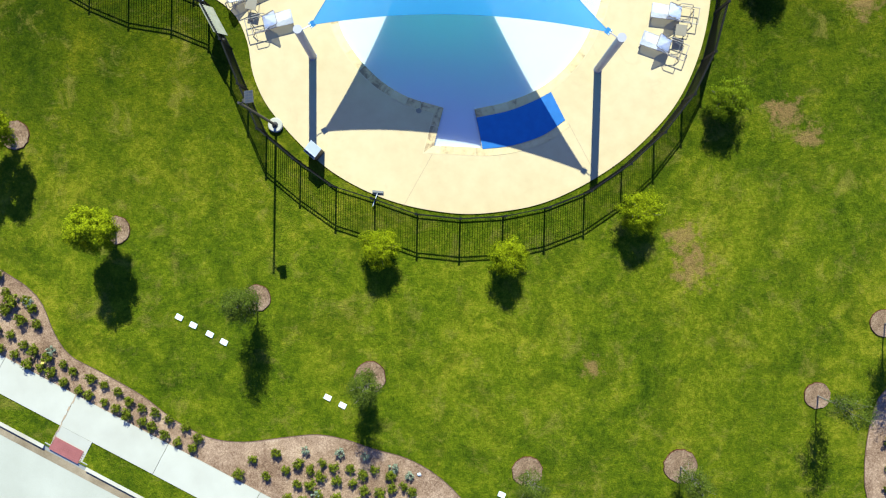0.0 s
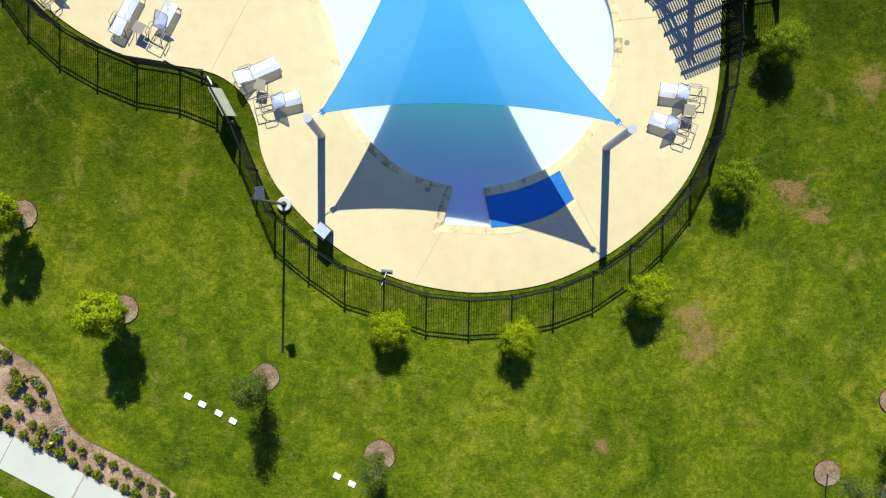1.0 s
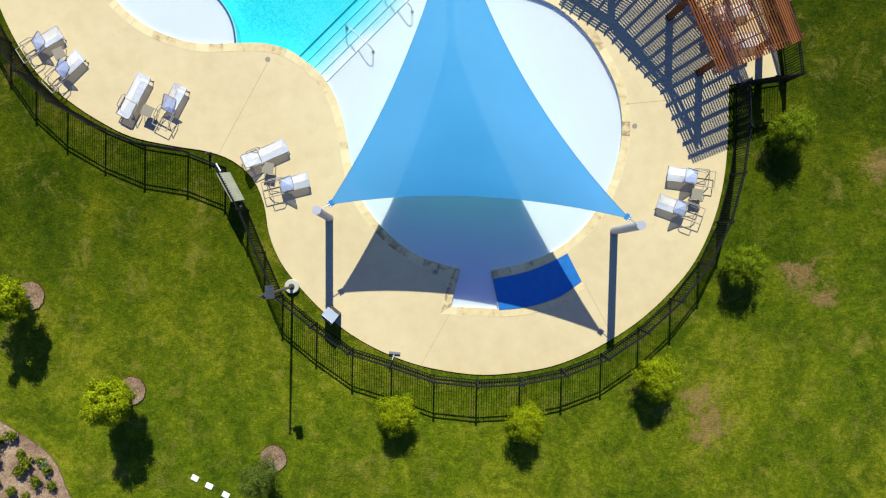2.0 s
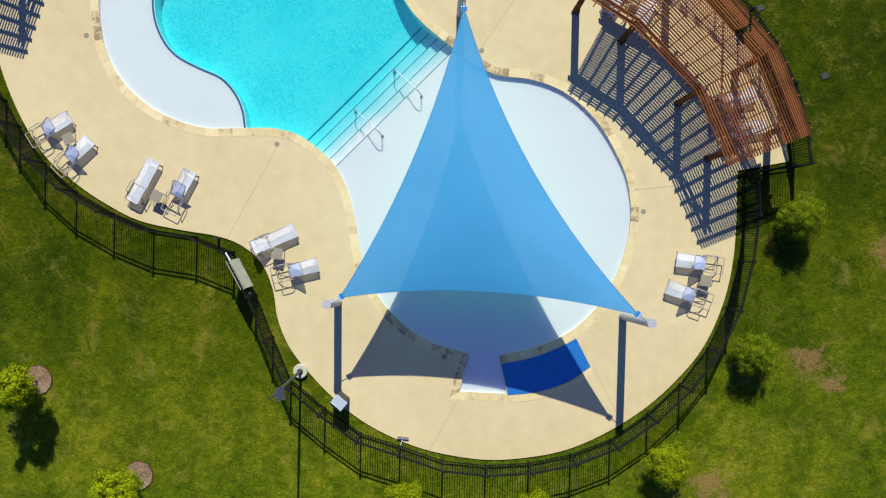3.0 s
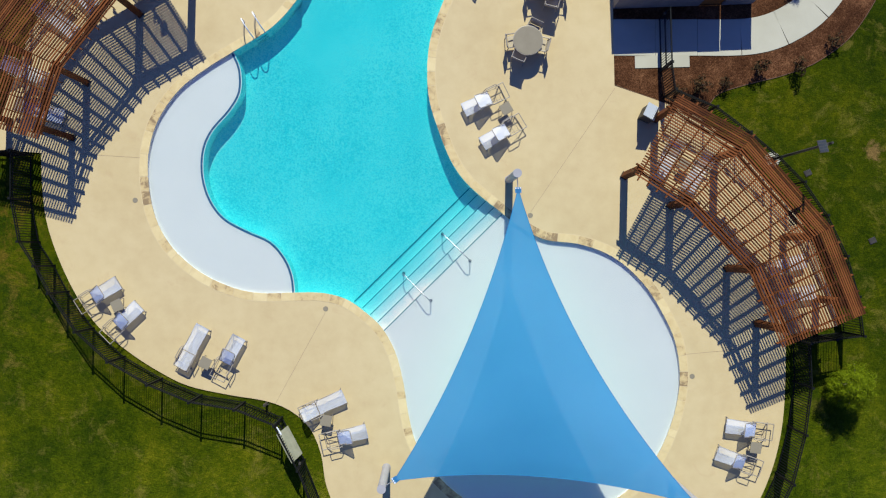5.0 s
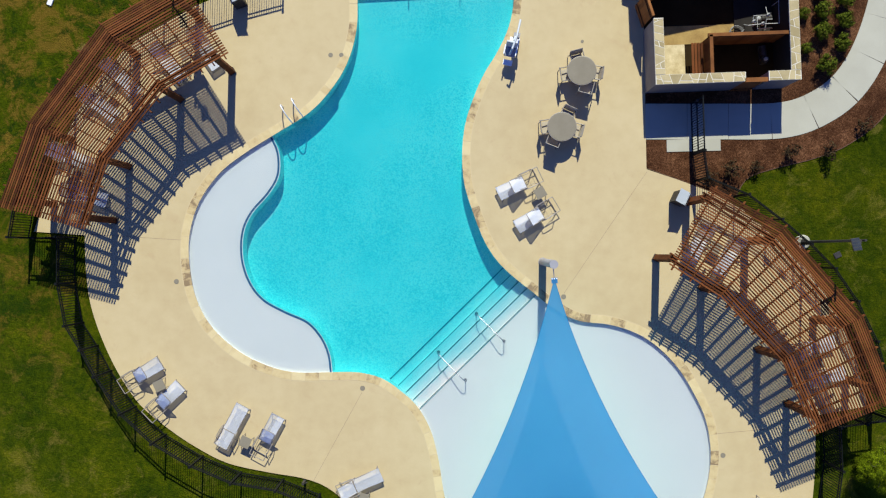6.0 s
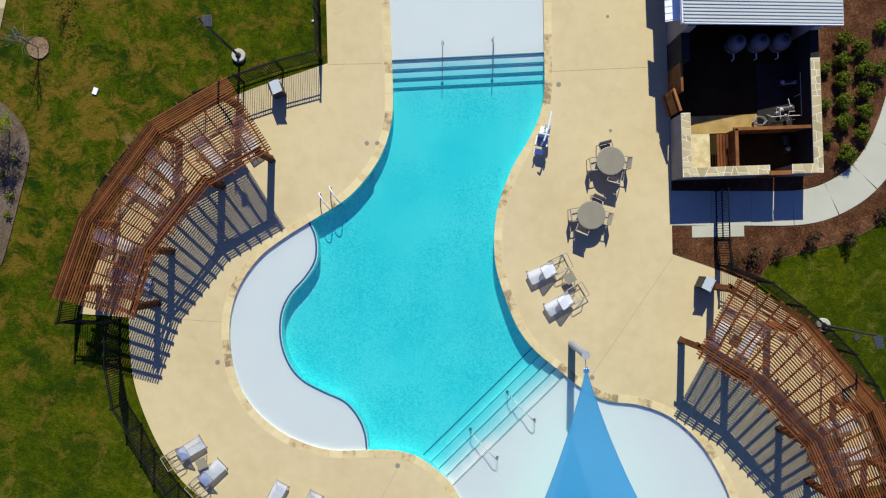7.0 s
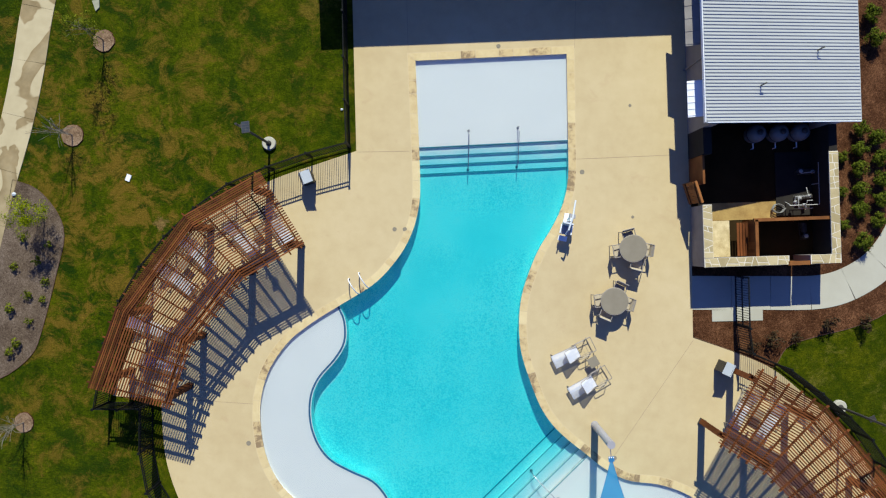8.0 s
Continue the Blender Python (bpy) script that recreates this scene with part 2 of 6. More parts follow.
def mulch_material(name, dark, mid, light):
    mat, bsdf = plain_material(name)
    co = object_coord(mat)
    broad, chips = noise_of(mat, co, 0.7, 6, 0.7), noise_of(mat, co, 15.0, 5, 0.8, 1.2)
    f = calc(mat, "ADD", calc(mat, "MULTIPLY", broad, 0.35), calc(mat, "MULTIPLY", chips, 0.65))
    wire(mat, ramp(mat, f, [(0.38, dark), (0.5, mid), (0.62, light)]), bsdf.inputs["Base Color"])
    bsdf.inputs["Roughness"].default_value, bsdf.inputs["Specular IOR Level"].default_value = 0.95, 0.08
    bumped(mat, bsdf, chips, 0.9, 0.03)
    return mat


def mud_material():
    """Cream concrete partly under a sheet of dried brown mud with lobed edges."""
    mat, bsdf = plain_material("muddy concrete")
    co = object_coord(mat)
    lobes, broad, grain = noise_of(mat, co, 0.42, 3, 0.45, 0.9), noise_of(mat, co, 1.5, 5), noise_of(mat, co, 40.0, 3)
    clean = ramp(mat, broad, [(0.3, (0.38, 0.31, 0.175)), (0.7, (0.44, 0.365, 0.215))])
    dirt = ramp(mat, broad, [(0.3, (0.15, 0.100, 0.036)), (0.7, (0.26, 0.185, 0.082))])
    wire(mat, mixed(mat, ramp(mat, lobes, [(0.475, (0, 0, 0)), (0.49, (0.9, 0.9, 0.9)), (0.62, (0.6, 0.6, 0.6))]), clean, dirt), bsdf.inputs["Base Color"])
    bsdf.inputs["Roughness"].default_value = 0.9
    bumped(mat, bsdf, grain, 0.25, 0.004)
    return mat


LAWN, DECK = lawn_material(), deck_material()
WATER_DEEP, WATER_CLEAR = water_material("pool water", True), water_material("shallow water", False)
SAIL = sail_material()
PLASTER = surface("pool plaster", (0.89, 0.865, 0.855), (0.93, 0.90, 0.885), 0.6, 12, 0.6, bump=0.02, distance=0.003)
TILE_BLUE = surface("blue tile line", (0.04, 0.125, 0.25), (0.07, 0.185, 0.35), 8, 50, 0.25)
NOSING = surface("step nosing tile", (0.045, 0.25, 0.32), (0.075, 0.32, 0.39), 8, 50, 0.3)
PAD_BLUE = surface("blue pebble tile", (0.006, 0.085, 0.27), (0.013, 0.122, 0.35), 3, 60, 0.45, bump=0.3, distance=0.004)
COPING = coping_material()
JOINT = surface("joint filler", (0.26, 0.185, 0.11), (0.34, 0.25, 0.155), 3, 60, 0.9)
CONCRETE = surface("pavement concrete", (0.335, 0.315, 0.245), (0.410, 0.390, 0.310), 0.7, 50, 0.85, distance=0.004, vary=0.2)
CONCRETE_OLD = surface("stained pavement concrete", (0.27, 0.215, 0.125), (0.46, 0.43, 0.34), 0.5, 50, 0.85, distance=0.004, vary=0.3)
MUD = mud_material()
ROAD = surface("road concrete", (0.315, 0.305, 0.235), (0.405, 0.39, 0.31), 0.5, 50, 0.85, distance=0.004, vary=0.2)
GUTTER = surface("stained gutter concrete", (0.105, 0.070, 0.030), (0.30, 0.235, 0.145), 1.1, 30, 0.7, distance=0.004)
RED_PAD = surface("red warning paver", (0.20, 0.060, 0.050), (0.30, 0.10, 0.085), 2, 40, 0.8)
MULCH = mulch_material("shredded mulch", (0.070, 0.036, 0.018), (0.235, 0.150, 0.092), (0.47, 0.335, 0.215))
MULCH_DARK = mulch_material("dark shredded mulch", (0.014, 0.005, 0.002), (0.062, 0.024, 0.010), (0.20, 0.095, 0.045))
MULCH_GREY = mulch_material("weathered mulch", (0.034, 0.022, 0.013), (0.100, 0.070, 0.047), (0.215, 0.165, 0.122))
MULCH_RING = mulch_material("worn mulch", (0.065, 0.036, 0.019), (0.185, 0.118, 0.068), (0.36, 0.255, 0.160))
EDGING = surface("steel bed edging", (0.06, 0.030, 0.014), (0.11, 0.058, 0.028), 3, 40, 0.8)
BLACK = surface("black fence paint", (0.005, 0.006, 0.006), (0.011, 0.012, 0.012), 3, 80, 0.55, shine=0.08)
WOOD = surface("red-brown stained timber", (0.052, 0.0152, 0.0040), (0.175, 0.0560, 0.0160), 1.2, 25, 0.75, bump=0.4, distance=0.004, vary=0.45, shine=0.12)
WOOD_GATE = surface("orange-brown cedar boards", (0.12, 0.042, 0.011), (0.27, 0.105, 0.028), 1.5, 25, 0.7, vary=0.3, shine=0.15)
POST_GREY = surface("grey painted steel post", (0.26, 0.25, 0.26), (0.33, 0.32, 0.33), 2, 60, 0.45)
CHROME = surface("stainless steel", (0.36, 0.36, 0.37), (0.45, 0.45, 0.46), 3, 40, 0.42, 1.0, bump=0.05)
ALU = surface("taupe aluminium", (0.21, 0.18, 0.145), (0.30, 0.265, 0.22), 3, 60, 0.5, 0.1)
SLING = sling_material("pale sling fabric", (0.62, 0.65, 0.73), (0.73, 0.76, 0.82))
# Same pale cloth: the blue of sky-lit shade is put into its colour.
SLING_SHADED = sling_material("sling fabric in blue shade", (0.50, 0.59, 0.84), (0.60, 0.69, 0.92))
SLING_WHITE = sling_material("white sling fabric", (0.66, 0.68, 0.74), (0.76, 0.78, 0.83))
# Pale cloth under the slats, with mauve shade put into its colour.
SLING_SLAT_SHADE = sling_material("sling fabric in mauve shade", (0.30, 0.24, 0.42), (0.46, 0.38, 0.58))
TABLE_TOP = surface("taupe table top", (0.185, 0.158, 0.112), (0.235, 0.205, 0.15), 2, 60, 0.7, shine=0.2)
CHAIR_GREY = surface("grey-brown chair sling", (0.34, 0.285, 0.20), (0.46, 0.39, 0.28), 3, 90, 0.8)
WHITE_METAL = surface("white painted metal", (0.66, 0.68, 0.70), (0.78, 0.79, 0.80), 1.2, 40, 0.4)
HOOD = surface("dull pale hood paint", (0.40, 0.43, 0.45), (0.50, 0.53, 0.55), 1.5, 40, 0.6)
ROOF_METAL = surface("galvanised roof sheet", (0.390, 0.398, 0.375), (0.435, 0.444, 0.42), 0.5, 30, 0.45, 0.1, bump=0.05)
WHITE_PLASTIC = surface("white plastic", (0.66, 0.66, 0.65), (0.78, 0.78, 0.77), 2, 40, 0.4)
PIPE_WHITE = surface("dull white pipe", (0.30, 0.30, 0.29), (0.42, 0.42, 0.41), 3, 40, 0.5)
STONE = surface("limestone block", (0.29, 0.225, 0.105), (0.45, 0.36, 0.19), 2.5, 30, 0.85, bump=0.5, distance=0.01, vary=0.5)
MORTAR = surface("pale mortar", (0.46, 0.360, 0.200), (0.53, 0.42, 0.245), 4, 50, 0.9)
GREY_SIDING = surface("grey weathered cladding", (0.15, 0.13, 0.12), (0.23, 0.21, 0.19), 1.5, 40, 0.75, vary=0.2)
# Near-black brown: the yard's deep shade is put into the floor colour.
YARD_FLOOR = surface("yard slab darkened by shade", (0.017, 0.010, 0.004), (0.042, 0.026, 0.010), 0.8, 40, 0.95, shine=0.05)
YARD_PALE = surface("pale yard slab", (0.33, 0.24, 0.10), (0.66, 0.55, 0.33), 3.0, 30, 0.85)
# Brighter copy of the yard floor, with sunlight put into its colour.
YARD_SUNLIT = surface("sunlit yard floor", (0.20, 0.115, 0.030), (0.40, 0.27, 0.085), 2.0, 30, 0.9)
# Stucco and pad inside the yard, with their shade put into the colour.
SHADED_STUCCO = surface("stucco darkened by shade", (0.016, 0.014, 0.012), (0.032, 0.028, 0.024), 1, 60, 0.9, shine=0.1)
# Grey of hose and brush; on the white tanks it paints in shade.
TANK = surface("grey and shaded white shell", (0.13, 0.13, 0.12), (0.18, 0.18, 0.17), 2, 40, 0.6)
CAP_MORTAR = surface("white mortar", (0.54, 0.49, 0.38), (0.66, 0.60, 0.48), 4, 50, 0.9)
STUCCO = surface("tan stucco", (0.40, 0.34, 0.26), (0.50, 0.43, 0.33), 1, 60, 0.9)
PANEL = surface("solar cell", (0.014, 0.018, 0.027), (0.034, 0.041, 0.055), 4, 40, 0.65, shine=0.12)
BOARD = surface("faded beige board", (0.19, 0.19, 0.12), (0.34, 0.33, 0.23), 2.5, 30, 0.7)
DARK_METAL = surface("dark bronze metal", (0.03, 0.027, 0.024), (0.06, 0.055, 0.05), 3, 40, 0.45, shine=0.2)
YELLOW = surface("yellow plastic", (0.55, 0.40, 0.03), (0.65, 0.48, 0.05), 5, 60, 0.6)
BARK = surface("tree bark", (0.07, 0.055, 0.04), (0.17, 0.135, 0.10), 4, 40, 0.9, bump=0.6)
TWIG = surface("pale bare twigs", (0.14, 0.12, 0.085), (0.25, 0.215, 0.155), 4, 40, 0.9)
LEAF_LIME = leaf_material("lime leaves", (0.066, 0.100, 0.001), (0.340, 0.372, 0.005))
LEAF_MID = leaf_material("mid-green leaves", (0.052, 0.085, 0.002), (0.215, 0.262, 0.007))
LEAF_GREEN = leaf_material("green leaves", (0.030, 0.048, 0.004), (0.135, 0.160, 0.014))
LEAF_SPARSE = leaf_material("thin grey-green leaves", (0.032, 0.052, 0.004), (0.112, 0.138, 0.014))
LEAF_SHRUB = leaf_material("shrub leaves", (0.052, 0.070, 0.003), (0.185, 0.205, 0.013))
LEAF_DARK = leaf_material("dark red-green leaves", (0.028, 0.018, 0.010), (0.075, 0.050, 0.022))
LEAF_SILVER = leaf_material("silver leaves", (0.14, 0.17, 0.10), (0.29, 0.33, 0.22))


# ---- shapes ----
def link_mesh(name, bm, material, smooth=False):
    me = bpy.data.meshes.new(name)
    bm.normal_update()
    bm.to_mesh(me)
    bm.free()
    me.materials.append(material)
    if smooth:
        me.shade_smooth()
    return me


def part(name, bm, material, parent, label="", smooth=False):
    """Links a bmesh, in its parent's own space, as one mesh under a thing or a part."""
    ob = new(name, link_mesh(name, bm, material, smooth))
    ob.parent = parent
    return tagged(ob, label)


def share(name, me, parent, m=None, label=""):
    ob = new(name, me)
    ob.parent = parent
    if m is not None:
        ob.matrix_basis = m
    return tagged(ob, label)


def thing(name, m, label, category, group="", kind=""):
    ob = new(name)
    ob.empty_display_size = 0.2
    ob.matrix_basis = m
    return tagged(ob, label, category, group, kind)


def solid(name, bm, material, label, category, kind="structure", group="", smooth=False):
    return tagged(new(name, link_mesh(name, bm, material, smooth)), label, category, group, kind)


def box(bm, x, y, z, sx, sy, sz, rz=0.0, rx=0.0, ry=0.0):
    """A box by its centre and sizes."""
    bmesh.ops.create_cube(bm, size=1, matrix=pose(x, y, z, rx, ry, rz) @ Matrix.Diagonal((sx, sy, sz, 1)))
    return bm


def bar(bm, a, b, wide, high):
    """A rectangular bar between two points."""
    a, b = Vector(a), Vector(b)
    way = (b - a).normalized()
    side = Vector((0, 0, 1)).cross(way)
    side = side.normalized() if side.length > 1e-4 else Vector((1, 0, 0))
    up = way.cross(side)
    vs = [bm.verts.new(p + side * (wide / 2 * i) + up * (high / 2 * j)) for p in (a, b) for i, j in ((-1, -1), (1, -1), (1, 1), (-1, 1))]
    for f in ((3, 2, 1, 0), (4, 5, 6, 7), (0, 1, 5, 4), (1, 2, 6, 5), (2, 3, 7, 6), (3, 0, 4, 7)):
        bm.faces.new([vs[k] for k in f])
    return bm


def tube(bm, points, r, n=8, r2=None):
    """A round tube along a line of points, narrowing to r2."""
    pts = [Vector(p) for p in points]
    rings, side = [], None
    for k, p in enumerate(pts):
        way = (pts[min(k + 1, len(pts) - 1)] - pts[max(k - 1, 0)]).normalized()
        side = side - way * side.dot(way) if side is not None else way.orthogonal()
        side.normalize()
        other = way.cross(side)
        rr = r if r2 is None else r + (r2 - r) * k / (len(pts) - 1)
        rings.append([bm.verts.new(p + (side * math.cos(2 * math.pi * i / n) + other * math.sin(2 * math.pi * i / n)) * rr) for i in range(n)])
    for a, b in zip(rings, rings[1:]):
        for i in range(n):
            bm.faces.new((a[i], a[(i + 1) % n], b[(i + 1) % n], b[i]))
    bm.faces.new(rings[0][::-1]), bm.faces.new(rings[-1])
    return bm


def curve(points, step=0.35, closed=False):
    """A smooth line through plan points, evenly stepped."""
    pts = [Vector(p) for p in points]
    n, out = len(pts), []
    for k in range(n if closed else n - 1):
        p1, p2 = pts[k], pts[(k + 1) % n]
        p0 = pts[k - 1] if closed or k else p1 * 2 - p2
        p3 = pts[(k + 2) % n] if closed or k + 2 < n else p2 * 2 - p1
        steps = max(1, round((p2 - p1).length / step))
        for i in range(steps):
            t = i / steps
            out.append(0.5 * (2 * p1 + (p2 - p0) * t + (2 * p0 - 5 * p1 + 4 * p2 - p3) * t * t + (3 * p1 - p0 - 3 * p2 + p3) * t**3))
    return out if closed else out + [pts[-1]]


def area_of(loop):
    return sum(a.x * b.y - b.x * a.y for a, b in zip(loop, loop[1:] + loop[:1])) / 2


def offset(loop, d):
    """The closed loop moved out by d."""
    sign, out = (1 if area_of(loop) > 0 else -1), []
    for k, p in enumerate(loop):
        a, b = (p - loop[k - 1]).normalized(), (loop[(k + 1) % len(loop)] - p).normalized()
        way = (a + b).normalized()
        out.append(p + Vector((way.y, -way.x)) * sign * d / max(0.6, way.dot(a)))
    return out


def sheet(bm, loops, z, low=None, inner=True):
    """A flat sheet with holes; low: the height down to which its rims go."""
    from mathutils.geometry import tessellate_polygon
    flat = [[Vector((p[0], p[1], 0)) for p in loop] for loop in loops]
    vs = [bm.verts.new((p.x, p.y, z)) for loop in flat for p in loop]
    for tri in tessellate_polygon(flat):
        a, b, c = (vs[k] for k in tri)
        if (b.co - a.co).cross(c.co - a.co).z < 0:
            b, c = c, b
        try:
            bm.faces.new((a, b, c))
        except ValueError:
            pass
    if low is not None:
        start = 0
        for n, loop in enumerate(flat):
            top = vs[start:start + len(loop)]
            start += len(loop)
            if n and not inner:
                continue
            under = [bm.verts.new((p.x, p.y, low)) for p in loop]
            for k in range(len(loop)):
                j = (k + 1) % len(loop)
                bm.faces.new((top[k], top[j], under[j], under[k]))
        bmesh.ops.recalc_face_normals(bm, faces=bm.faces)
    return bm


def ribbon(line, wide):
    """The closed outline of a path of that width along a plan line."""
    left, right = [], []
    for k, p in enumerate(line):
        way = (line[min(k + 1, len(line) - 1)] - line[max(k - 1, 0)]).normalized()
        side = Vector((-way.y, way.x)) * wide / 2
        left.append(p + side), right.append(p - side)
    return left + right[::-1]


def spun(bm, profile, n=20, x=0.0, y=0.0):
    """A round body from rows of radius and height."""
    rings = [[bm.verts.new((x + r * math.cos(2 * math.pi * i / n), y + r * math.sin(2 * math.pi * i / n), z)) for i in range(n)] for r, z in profile]
    for a, b in zip(rings, rings[1:]):
        for i in range(n):
            bm.faces.new((a[i], a[(i + 1) % n], b[(i + 1) % n], b[i]))
    bm.faces.new(rings[0][::-1]), bm.faces.new(rings[-1])
    return bm


def leaf_mesh(name, material, clumps, per, spread, size, rng, middle=None):
    """Leaves: small folded quads in round tufts at given centres, facing out of the tuft and of the crown's middle."""
    verts, faces = [], []
    mid = Vector(middle) if middle else sum((Vector(c) for c in clumps), Vector()) / len(clumps)
    for c in clumps:
        c = Vector(c)
        out = (c - mid).normalized() if (c - mid).length > 1e-4 else Vector((0, 0, 1))
        for _ in range(per):
            way = Vector((rng.gauss(0, 1), rng.gauss(0, 1), rng.gauss(0, 1))).normalized()
            p = c + way * spread * rng.uniform(0.35, 1.0) * 1.5
            face = way + out * 0.7 + Vector((rng.gauss(0, 0.35), rng.gauss(0, 0.35), 0.25 + rng.gauss(0, 0.35)))
            turn = face.to_track_quat("Z", "Y").to_matrix() @ Euler((0, 0, rng.uniform(0, 6.3))).to_matrix()
            s = size * rng.uniform(0.6, 1.3)
            k = len(verts)
            verts += [p + turn @ Vector(q) * s for q in ((-0.5, 0, 0), (0, -0.28, 0.08), (0.5, 0, 0), (0, 0.28, 0.08))]
            faces.append((k, k + 1, k + 2, k + 3))
    me = bpy.data.meshes.new(name)
    me.from_pydata(verts, [], faces)
    me.materials.append(material)
    return me


# ---- plan lines ----
DECK_NW = [(-11.62, 32.25), (-13.55, 31.6), (-15.4, 30.95), (-17.25, 30.02), (-18.75, 28.95), (-19.95, 27.65), (-20.95, 26.12), (-21.5, 24.7), (-22.15, 22.8), (-22.8, 20.95)]
DECK_W = [(-20.57, 20.8), (-20.5, 19.2), (-20.3, 17.8), (-19.8, 16.3), (-19.05, 14.75), (-18.1, 13.4), (-16.9, 12.4), (-15.7, 11.6), (-14.3, 10.9), (-12.5, 10.5), (-11.0, 10.25), (-9.95, 9.85), (-9.1, 9.1), (-8.62, 8.0), (-8.4, 6.7)]
DECK_S = [(-7.9, 5.5), (-7.1, 4.45), (-6.1, 3.4), (-4.95, 2.45), (-3.5, 1.65), (-1.8, 1.05), (0.4, 0.7), (2.3, 0.8), (4.0, 1.15), (5.7, 1.9), (7.4, 3.0), (8.8, 4.3), (9.75, 5.5), (10.45, 6.95), (10.9, 8.5), (11.13, 10.3), (11.2, 13.05)]
DECK_E = [(13.4, 13.45), (13.15, 14.7), (12.7, 16.0), (12.12, 17.4), (11.15, 18.92), (10.03, 20.15), (8.88, 21.22), (7.55, 22.27), (5.9, 23.0), (3.88, 23.7)]
deck_loop = [Vector((-12.0, 46.0))] + curve(DECK_NW) + curve(DECK_W + DECK_S) + curve(DECK_E) + [Vector((3.82, 26.6)), Vector((3.55, 46.5))]

POOL_W = [(-8.93, 36.42), (-8.75, 32.45), (-8.7, 30.9), (-8.74, 29.8), (-9.05, 28.55), (-9.67, 27.4), (-10.75, 26.2), (-12.4, 25.15), (-13.56, 24.42), (-14.68, 23.54), (-15.56, 22.3), (-15.97, 21.04), (-16.03, 19.8), (-15.8, 18.35), (-15.3, 17.2), (-14.54, 16.3), (-13.53, 15.55), (-12.3, 15.02), (-11.2, 14.82), (-9.75, 14.84)]
POOL_S = [(-8.6, 14.83), (-7.6, 14.58), (-6.8, 14.05), (-6.05, 13.35), (-5.47, 12.3), (-5.13, 11.0), (-4.93, 9.75), (-4.64, 8.57), (-4.16, 7.72), (-3.62, 7.02), (-2.85, 6.3), (-1.76, 5.66), (-0.27, 5.21)]
POOL_NOTCH = [(-0.27, 5.21), (-0.68, 3.6), (1.42, 3.5), (1.10, 5.15)]
POOL_SE = [(1.10, 5.15), (2.46, 5.45), (3.85, 6.02), (4.95, 6.9), (5.7, 7.9), (6.25, 9.1), (6.58, 10.3), (6.68, 11.5), (6.48, 12.8), (6.0, 13.9), (5.3, 15.05), (4.45, 15.95), (3.5, 16.58), (2.3, 16.97), (0.9, 17.15)]
POOL_E = [(-0.2, 17.72), (-1.02, 18.36), (-1.83, 19.0), (-2.52, 19.66), (-3.10, 20.52), (-3.60, 21.75), (-4.0, 23.05), (-4.1, 24.3), (-4.0, 25.5), (-3.7, 26.55), (-3.2, 27.75), (-2.57, 28.8), (-2.08, 29.9), (-1.86, 31.1), (-1.87, 32.7), (-1.95, 36.75)]
north_edge = [Vector(POOL_E[-1]).lerp(Vector(POOL_W[0]), k / 20) for k in range(1, 20)]
pool_loop = curve(POOL_W[:2], 0.3)[:-1] + curve(POOL_W[1:] + POOL_S, 0.3)[:-1]
for p, q in zip(POOL_NOTCH, POOL_NOTCH[1:]):
    pool_loop += curve([p, q], 0.3)[:-1]
pool_loop += curve(POOL_SE + POOL_E[:-1], 0.3)[:-1] + curve(POOL_E[-2:], 0.3) + north_edge
SHELF_IN = [(-12.4, 25.15), (-12.1, 24.42), (-12.1, 23.42), (-12.55, 22.6), (-13.28, 21.75), (-13.64, 20.9), (-13.66, 19.8), (-13.34, 18.8), (-12.75, 18.05), (-11.8, 17.52), (-10.8, 17.06), (-10.17, 16.35), (-9.85, 15.6), (-9.75, 14.84)]
shelf_line = curve(SHELF_IN, 0.25)
SHELF_Z, WATER_Z, FLOOR_Z = -0.16, -0.10, -0.86

# ---- ground, road and pavements ----
U, V = Vector((0.8832, -0.4690)), Vector((-0.4690, -0.8832))  # along the street, and towards it
STREET = Vector((-16.5, -6.97))


def street(u, v):
    return STREET + U * u + V * v


FAR = 300.0
soil_hole = offset(deck_loop, -0.45)
kerb_back = 2.62
ground_loop = [street(-420, kerb_back), street(420, kerb_back), Vector((FAR, -60)), Vector((FAR, FAR)), Vector((-FAR, FAR))]
ground = solid("ground", sheet(bmesh.new(), [ground_loop, soil_hole], -0.05), LAWN, "patchy green lawn with worn dry spots", "lawn")
road = solid("road", sheet(bmesh.new(), [[street(-420, 3.2), street(420, 3.2), street(420, 300), street(-420, 300)]], -0.19), ROAD, "pale concrete residential street", "road")
gutter = solid("gutter", sheet(bmesh.new(), [[street(-420, 2.80), street(420, 2.80), street(420, 3.2), street(-420, 3.2)]], -0.186), GUTTER, "concrete gutter stained with brown silt", "gutter")
RAMP0, RAMP1 = 0.38, 1.95
for a, b in ((-60.0, RAMP0 - 0.25), (RAMP1 + 0.25, 60.0)):
    bm = sheet(bmesh.new(), [[street(a, kerb_back), street(b, kerb_back), street(b, kerb_back + 0.16), street(a, kerb_back + 0.16)]], -0.035, -0.30)
    solid("kerb", bm, CONCRETE_OLD, "pale concrete street kerb", "kerb")
sidewalk = thing("pavement", pose(STREET.x, STREET.y, 0), "white concrete pavement along the street", "pavement", kind="structure")
turn = math.degrees(math.atan2(U.y, U.x))
sidewalk.matrix_basis = pose(STREET.x, STREET.y, 0, 0, 0, turn)
cuts = [-30, -25.5, -21, -16.5, -12, -7.5, -3.1, 0.38, 4.9, 9.4, 13.9, 18.4, 22.9, 27.4, 32]
